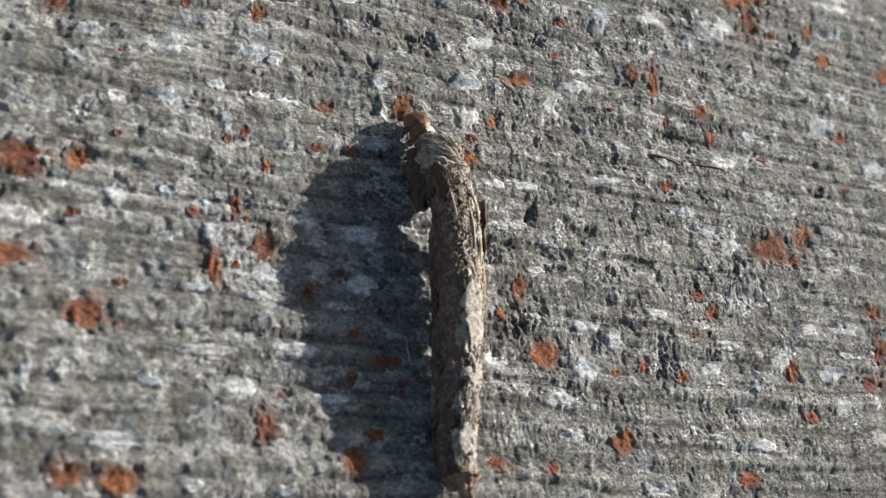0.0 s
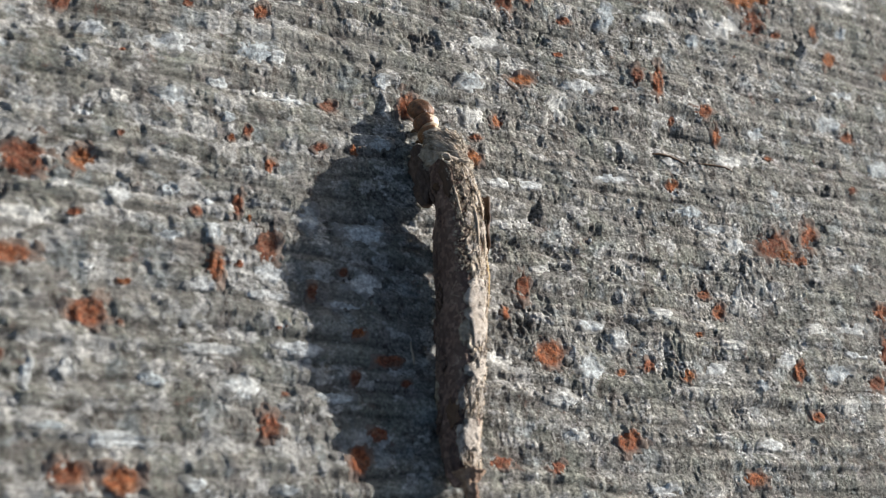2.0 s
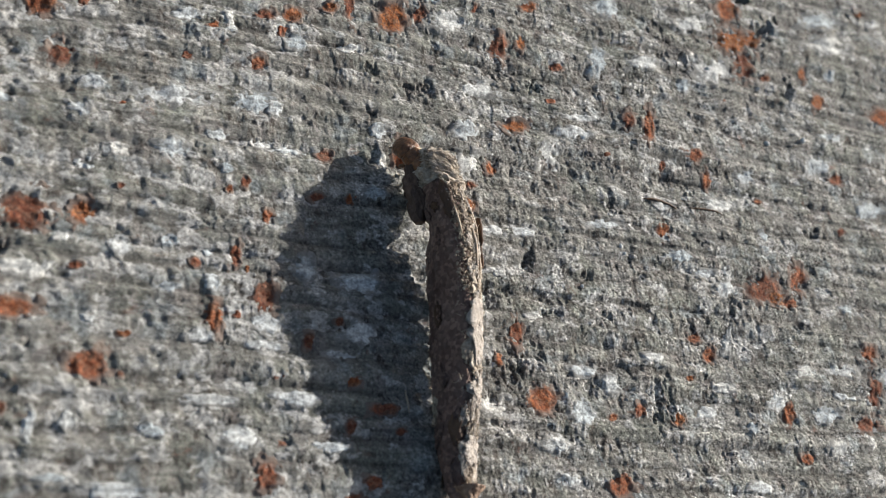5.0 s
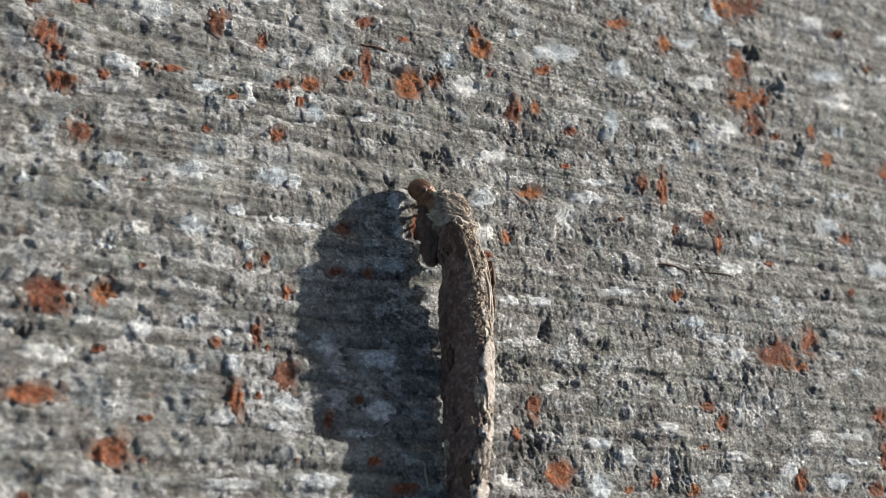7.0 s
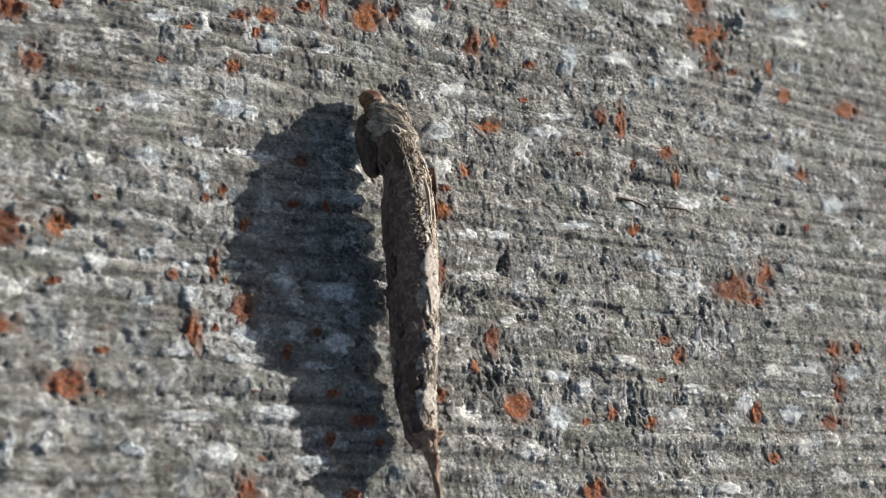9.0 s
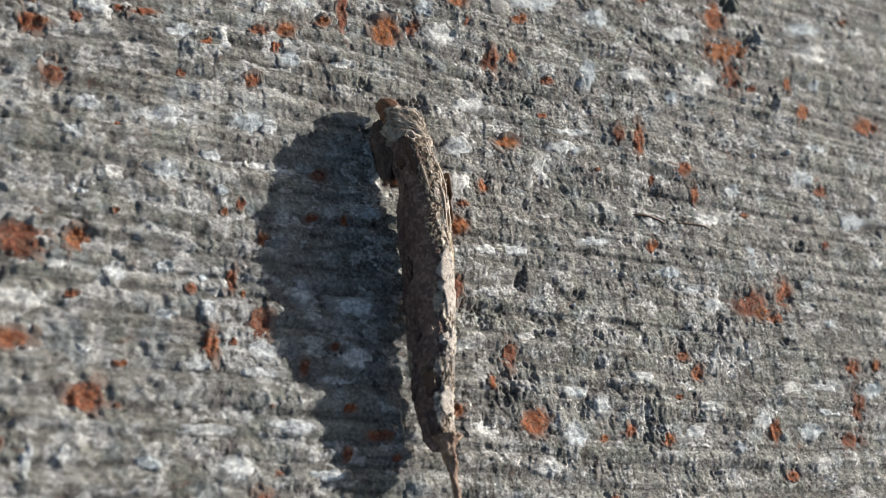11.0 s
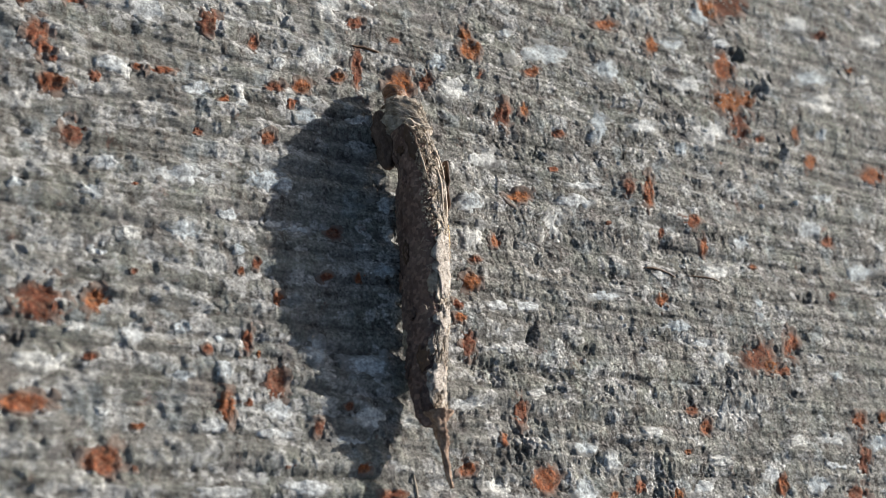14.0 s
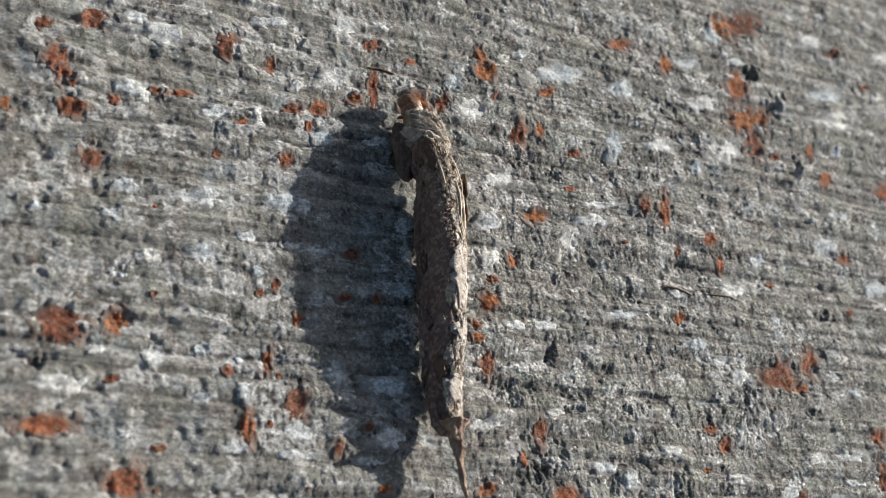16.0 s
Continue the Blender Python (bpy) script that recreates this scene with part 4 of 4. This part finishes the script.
def grit(amount, y0, y1, a0, a1, small, large, seed, label):
    """Angular grains of dust and frass stuck on a stretch of the case."""
    pick = np.random.default_rng(seed)
    t = (1 + 5 ** 0.5) / 2
    corners = np.array([(-1, t, 0), (1, t, 0), (-1, -t, 0), (1, -t, 0), (0, -1, t), (0, 1, t), (0, -1, -t), (0, 1, -t), (t, 0, -1), (t, 0, 1), (-t, 0, -1), (-t, 0, 1)]) / 1.9
    sides = np.array([(0, 11, 5), (0, 5, 1), (0, 1, 7), (0, 7, 10), (0, 10, 11), (1, 5, 9), (5, 11, 4), (11, 10, 2), (10, 7, 6), (7, 1, 8), (3, 9, 4), (3, 4, 2), (3, 2, 6), (3, 6, 8), (3, 8, 9), (4, 9, 5), (2, 4, 11), (6, 2, 10), (8, 6, 7), (9, 8, 1)])
    verts, faces = [], []
    for k in range(amount):
        p = case_point(pick.uniform(y0, y1), radians(pick.uniform(a0, a1)), pick.uniform(-0.01, 0.05))
        r = small + (large - small) * pick.random() ** 2.2
        turn = np.array(Euler(pick.uniform(0, 6.3, 3)).to_matrix())
        shape = corners * pick.uniform(0.65, 1.25, (12, 1)) * (r * np.array([pick.uniform(0.8, 1.9), 1.0, pick.uniform(0.5, 1.0)]))
        verts.append((shape @ turn.T + np.array(p)) * MM)
        faces.append(sides + 12 * k)
    mesh = bpy.data.meshes.new("grit")
    mesh.from_pydata(np.concatenate(verts).tolist(), [], np.concatenate(faces).tolist())
    return tagged(mesh_part("grit", mesh, GRIT, bagworm, label, False), kind="stuff")


grit(420, 2.6, 6.4, -25, 90, 0.03, 0.09, 1, "golden-brown grit stuck round the mouth end")
grit(900, 0.6, 6.3, 55, 130, 0.022, 0.085, 3, "golden-brown grit along the ridge of the case")
grit(520, -7.6, 3.4, -30, 118, 0.025, 0.08, 2, "grey-brown grit stuck along the case")

# pale strands of silk wound over the collar
for k in range(56):
    a0, y0 = -0.6 + 0.045 * k, 6.15 + 0.9 * ((k * 0.381) % 1.0)
    pts = []
    for i in range(9):
        s = i / 8
        y = min(7.8, y0 + 0.75 * s)
        p = Vector(collar_shape((y - 6.1) / 1.75, a0 + 1.15 * s))
        mid = Vector((case_middle(y), y, 1.2))
        pts.append(p + (p - mid).normalized() * (0.03 + 0.05 * math.sin(9 * s + k)))
    part("silk_strand", strand(pts, [0.008, 0.018, 0.024, 0.028, 0.026, 0.026, 0.022, 0.016, 0.006]), THREAD, bagworm, "twisted cream silk strand")

# a loose loop of thread at the upper edge of the mouth
pts = []
for i in range(15):
    w = 0.4 + 2 * math.pi * 0.92 * i / 14
    pts.append(case_point(6.0 + 0.24 * math.sin(w), radians(117) + 0.16 * math.cos(w), 0.14 + 0.05 * math.sin(w + 1)))
part("thread_loop", strand(pts, [0.02] + [0.035] * 13 + [0.015]), THREAD, bagworm, "small loose loop of cream thread")

# loose silk hairs round the collar
pick = random.Random(8)
bm = bmesh.new()
for _ in range(520):
    a, y = pick.uniform(-0.6, 3.3), pick.uniform(6.2, 7.6)
    s = (y - 6.1) / 1.75
    p = Vector(collar_shape(s, a))
    out = Vector((math.cos(a), pick.uniform(-0.2, 1.0), math.sin(a))).normalized()
    lean = (Vector((-math.sin(a), 0, math.cos(a))) * pick.choice((1, 1, -0.7)) + Vector((0, pick.uniform(-0.5, 0.9), 0))) * pick.uniform(0.5, 1.1)
    length = pick.uniform(0.12, 0.34)
    hair = strand([p - out * 0.03, p + out * length * 0.22 + lean * length * 0.5, p + out * length * 0.30 + lean * length * 1.2], [0.016, 0.012, 0.004], 3)
    mesh = bpy.data.meshes.new("hair")
    hair.to_mesh(mesh)
    hair.free()
    bm.from_mesh(mesh)
    bpy.data.meshes.remove(mesh)
tagged(part("silk_hairs", bm, SILK, bagworm, "loose cream silk hairs"), kind="stuff")


bm = bmesh.new()
for _ in range(260):
    y, a = pick.uniform(-7.4, 6.2), radians(pick.uniform(-40, 130))
    p = case_point(y, a, 0.03)
    q = case_point(y + pick.uniform(-0.25, 0.25), a + pick.uniform(-0.2, 0.2), pick.uniform(0.10, 0.2))
    e = q + (q - p) * 0.4 + Vector((pick.uniform(-0.12, 0.12), pick.uniform(-0.2, 0.2), pick.uniform(-0.08, 0.04)))
    hair = strand([p, q, e], [0.016, 0.012, 0.004], 3)
    mesh = bpy.data.meshes.new("hair")
    hair.to_mesh(mesh)
    hair.free()
    bm.from_mesh(mesh)
    bpy.data.meshes.remove(mesh)
tagged(part("silk_fuzz", bm, STRAW, bagworm, "fine pale fuzz along the case"), kind="stuff")


# the larva: head, three body rings and six legs, each in its own place near the mouth
def head_shape(s, angle):
    t = math.pi * s
    r = math.sin(t) ** 0.75 * (1 - 0.10 * math.exp(-((angle - math.pi / 2) / 0.35) ** 2) + 0.10 * lump(math.cos(angle), 2 * s, math.sin(angle), 0.6, 12))
    y = -0.6 * math.cos(t)
    return (0.58 * r * math.cos(angle) * (1 - 0.12 * s), y, (0.52 * r * math.sin(angle)) * (1 - 0.18 * s) - 0.10 * s)


head = part("head", tube(24, 28, head_shape), SHELL, bagworm, "glossy red-brown head capsule")
for side in (-1, 1):
    part("antenna", strand([(0.22 * side, 0.40, -0.12), (0.26 * side, 0.58, -0.20), (0.24 * side, 0.70, -0.30)], [0.05, 0.04, 0.02]), LEG, head)
part("jaw", strand([(-0.12, 0.42, -0.22), (0, 0.56, -0.28), (0.12, 0.42, -0.22)], [0.07, 0.09, 0.07], 8), LEG, head)


def ring(half, length, plate):
    def skin(s, angle):
        t = math.pi * s
        r = half * (0.72 + 0.28 * math.sin(t))
        return (r * math.cos(angle), length * (s - 0.5), 0.88 * r * math.sin(angle))

    def cover(s, angle):
        w = radians(92 + 108 * s)
        r = half * (0.97 - 0.06 * math.cos(angle) ** 2)
        c = Vector((math.cos(w), 0, 0.88 * math.sin(w)))
        return c * (r + 0.05 * math.sin(angle) + 0.035) + Vector((0, length * 0.46 * math.cos(angle), 0))

    body = part("body_ring", tube(12, 24, skin), SKIN, bagworm, "cream body ring with a brown plate")
    part("back_plate", tube(14, 10, cover), plate, body, "brown back plate")
    for side in (-1, 1):
        pts = [(half * 0.6 * side, 0, -half * 0.55), (half * 0.85 * side, 0.12, -half * 0.8), (half * 0.8 * side, 0.2, -half * 1.1), (half * 0.66 * side, 0.26, -half * 1.28)]
        part("leg", strand(pts, [0.11, 0.085, 0.06, 0.02]), LEG, body, "short dark jointed leg")
    return body


rings = [ring(0.56, 0.62, SHELL), ring(0.58, 0.66, PLATE), ring(0.56, 0.66, PLATE)]


def motions():
    walk(bagworm, [
        (0, pose(-0.00384, -0.00498, -0.00008, 1.53, -4.97, -3.96)),
        (0.5, pose(-0.00388, -0.00492, -0.00008, 1.31, -4.79, -3.88)),
        (1, pose(-0.00382, -0.00491, -0.00007, 1.47, -6.39, -3.81)),
        (1.5, pose(-0.00388, -0.00484, -0.00008, 1.61, -4.36, -3.70)),
        (2, pose(-0.00380, -0.00484, -0.00009, 1.46, -5.22, -4.01)),
        (2.5, pose(-0.00389, -0.00479, -0.00012, 0.84, -3.22, -4.10)),
        (2.7, pose(-0.00373, -0.00388, 0.00007, 1.93, 0.90, -5.54)),
        (3, pose(-0.00375, -0.00338, 0.00008, 3.60, 7.07, -3.58)),
        (3.5, pose(-0.00380, -0.00340, 0.00004, 2.88, 6.76, -3.51)),
        (3.7, pose(-0.00381, -0.00339, 0.00004, 2.88, 6.76, -3.05)),
        (5.8, pose(-0.00383, -0.00347, -0.00003, 2.47, 6.50, -1.57)),
        (6, pose(-0.00399, -0.00264, -0.00003, 2.47, 6.50, -3.18)),
        (6.5, pose(-0.00399, -0.00189, -0.00004, 2.73, 7.64, -2.01)),
        (7, pose(-0.00390, -0.00191, -0.00004, 2.53, 7.41, -2.14)),
        (7.2, pose(-0.00394, -0.00188, -0.00002, 2.54, 7.30, -2.13)),
        (7.5, pose(-0.00401, -0.00185, 0.00002, 2.54, 7.12, -2.11)),
        (7.7, pose(-0.00412, -0.00184, 0.00005, 2.43, 6.81, -2.24)),
        (8, pose(-0.00428, -0.00182, 0.00011, 2.26, 6.34, -2.44)),
        (8.2, pose(-0.00413, -0.00178, 0.00009, 1.57, 5.14, -3.41)),
        (8.5, pose(-0.00438, -0.00127, 0.00008, 0.53, 3.35, -2.37)),
        (8.7, pose(-0.00442, -0.00095, 0.00008, 0.70, 2.69, -1.60)),
        (9, pose(-0.00443, -0.00091, 0.00009, 0.94, 1.70, -1.37)),
        (9.5, pose(-0.00438, -0.00085, 0.00005, 0.13, 2.43, -2.15)),
        (9.7, pose(-0.00439, -0.00080, 0.00005, 0.13, 2.43, -2.03)),
        (11.8, pose(-0.00435, 0.00090, -0.00005, 0.62, 1.44, -0.40)),
        (12, pose(-0.00438, 0.00188, -0.00005, 0.62, 1.44, -0.72)),
        (12.5, pose(-0.00460, 0.00200, -0.00007, 0.17, 0.00, -0.09)),
        (13, pose(-0.00456, 0.00198, -0.00007, 0.05, 1.01, -0.52)),
        (13.5, pose(-0.00444, 0.00193, -0.00009, -0.39, 1.48, -1.25)),
        (13.7, pose(-0.00454, 0.00296, -0.00008, -0.21, 0.93, -2.20)),
        (14, pose(-0.00461, 0.00320, -0.00007, 0.05, 0.11, -2.01)),
        (14.5, pose(-0.00471, 0.00307, -0.00008, -0.70, -0.29, -1.86)),
        (15, pose(-0.00466, 0.00311, -0.00007, -0.95, -1.31, -2.07)),
        (15.5, pose(-0.00467, 0.00320, -0.00006, -0.62, 1.27, -3.14)),
        (16, pose(-0.00462, 0.00368, -0.00006, 0.20, 2.33, -3.17)),
    ])
    # how far the head reaches out of the mouth: seconds, sideways, ahead, up, turn
    reach = [
        (0, -0.91, 8.79, 0.70, 25),
        (0.5, -0.66, 9.08, 0.70, 25),
        (1, -0.76, 9.07, 0.70, 25),
        (1.5, -0.85, 9.21, 0.66, 25),
        (2, -0.88, 9.29, 0.70, 25),
        (2.5, -0.91, 9.14, 0.81, 25),
        (3, -1.15, 8.15, 0.22, 50),
        (3.5, -1.08, 8.22, 0.38, 50),
        (6, -1.25, 8.23, 0.49, 50),
        (6.5, -1.06, 8.08, 0.47, 50),
        (7, -1.08, 8.28, 0.49, 50),
        (7.5, -0.88, 8.62, 0.45, 25),
        (8, -0.87, 8.92, 0.40, 25),
        (8.5, -0.73, 8.54, 0.75, 25),
        (9, -0.56, 8.38, 0.71, 25),
        (9.5, -0.65, 8.60, 0.85, 25),
        (12, -0.34, 7.95, 0.91, 8),
        (12.5, -0.09, 8.28, 0.99, 8),
        (13, -0.27, 8.37, 1.01, 8),
        (13.5, -0.39, 8.75, 1.08, 8),
        (14, -0.39, 8.39, 1.01, 8),
        (14.5, -0.19, 8.79, 1.13, 8),
        (15, -0.17, 8.78, 1.17, 8),
        (15.5, -0.33, 8.95, 1.10, 8),
        (16, -0.57, 8.54, 0.95, 8),
    ]
    walk(head, [(t, pose(x * MM, y * MM, z * MM, -24, 0, turn)) for t, x, y, z, turn in reach])
    for k, body in enumerate(rings):
        share = (0.28, 0.55, 0.82)[k]
        rows = []
        for t, x, y, z, turn in reach:
            bx, by, bz = case_middle(7.0), 6.9, 0.95
            rows.append((t, pose((x + (bx - x) * share) * MM, (y - 0.12 + (by - y) * share) * MM, (z + 0.05 + (bz - z) * share) * MM, -20 + 18 * share, 0, turn * (1 - share))))
        walk(body, rows)


motions()
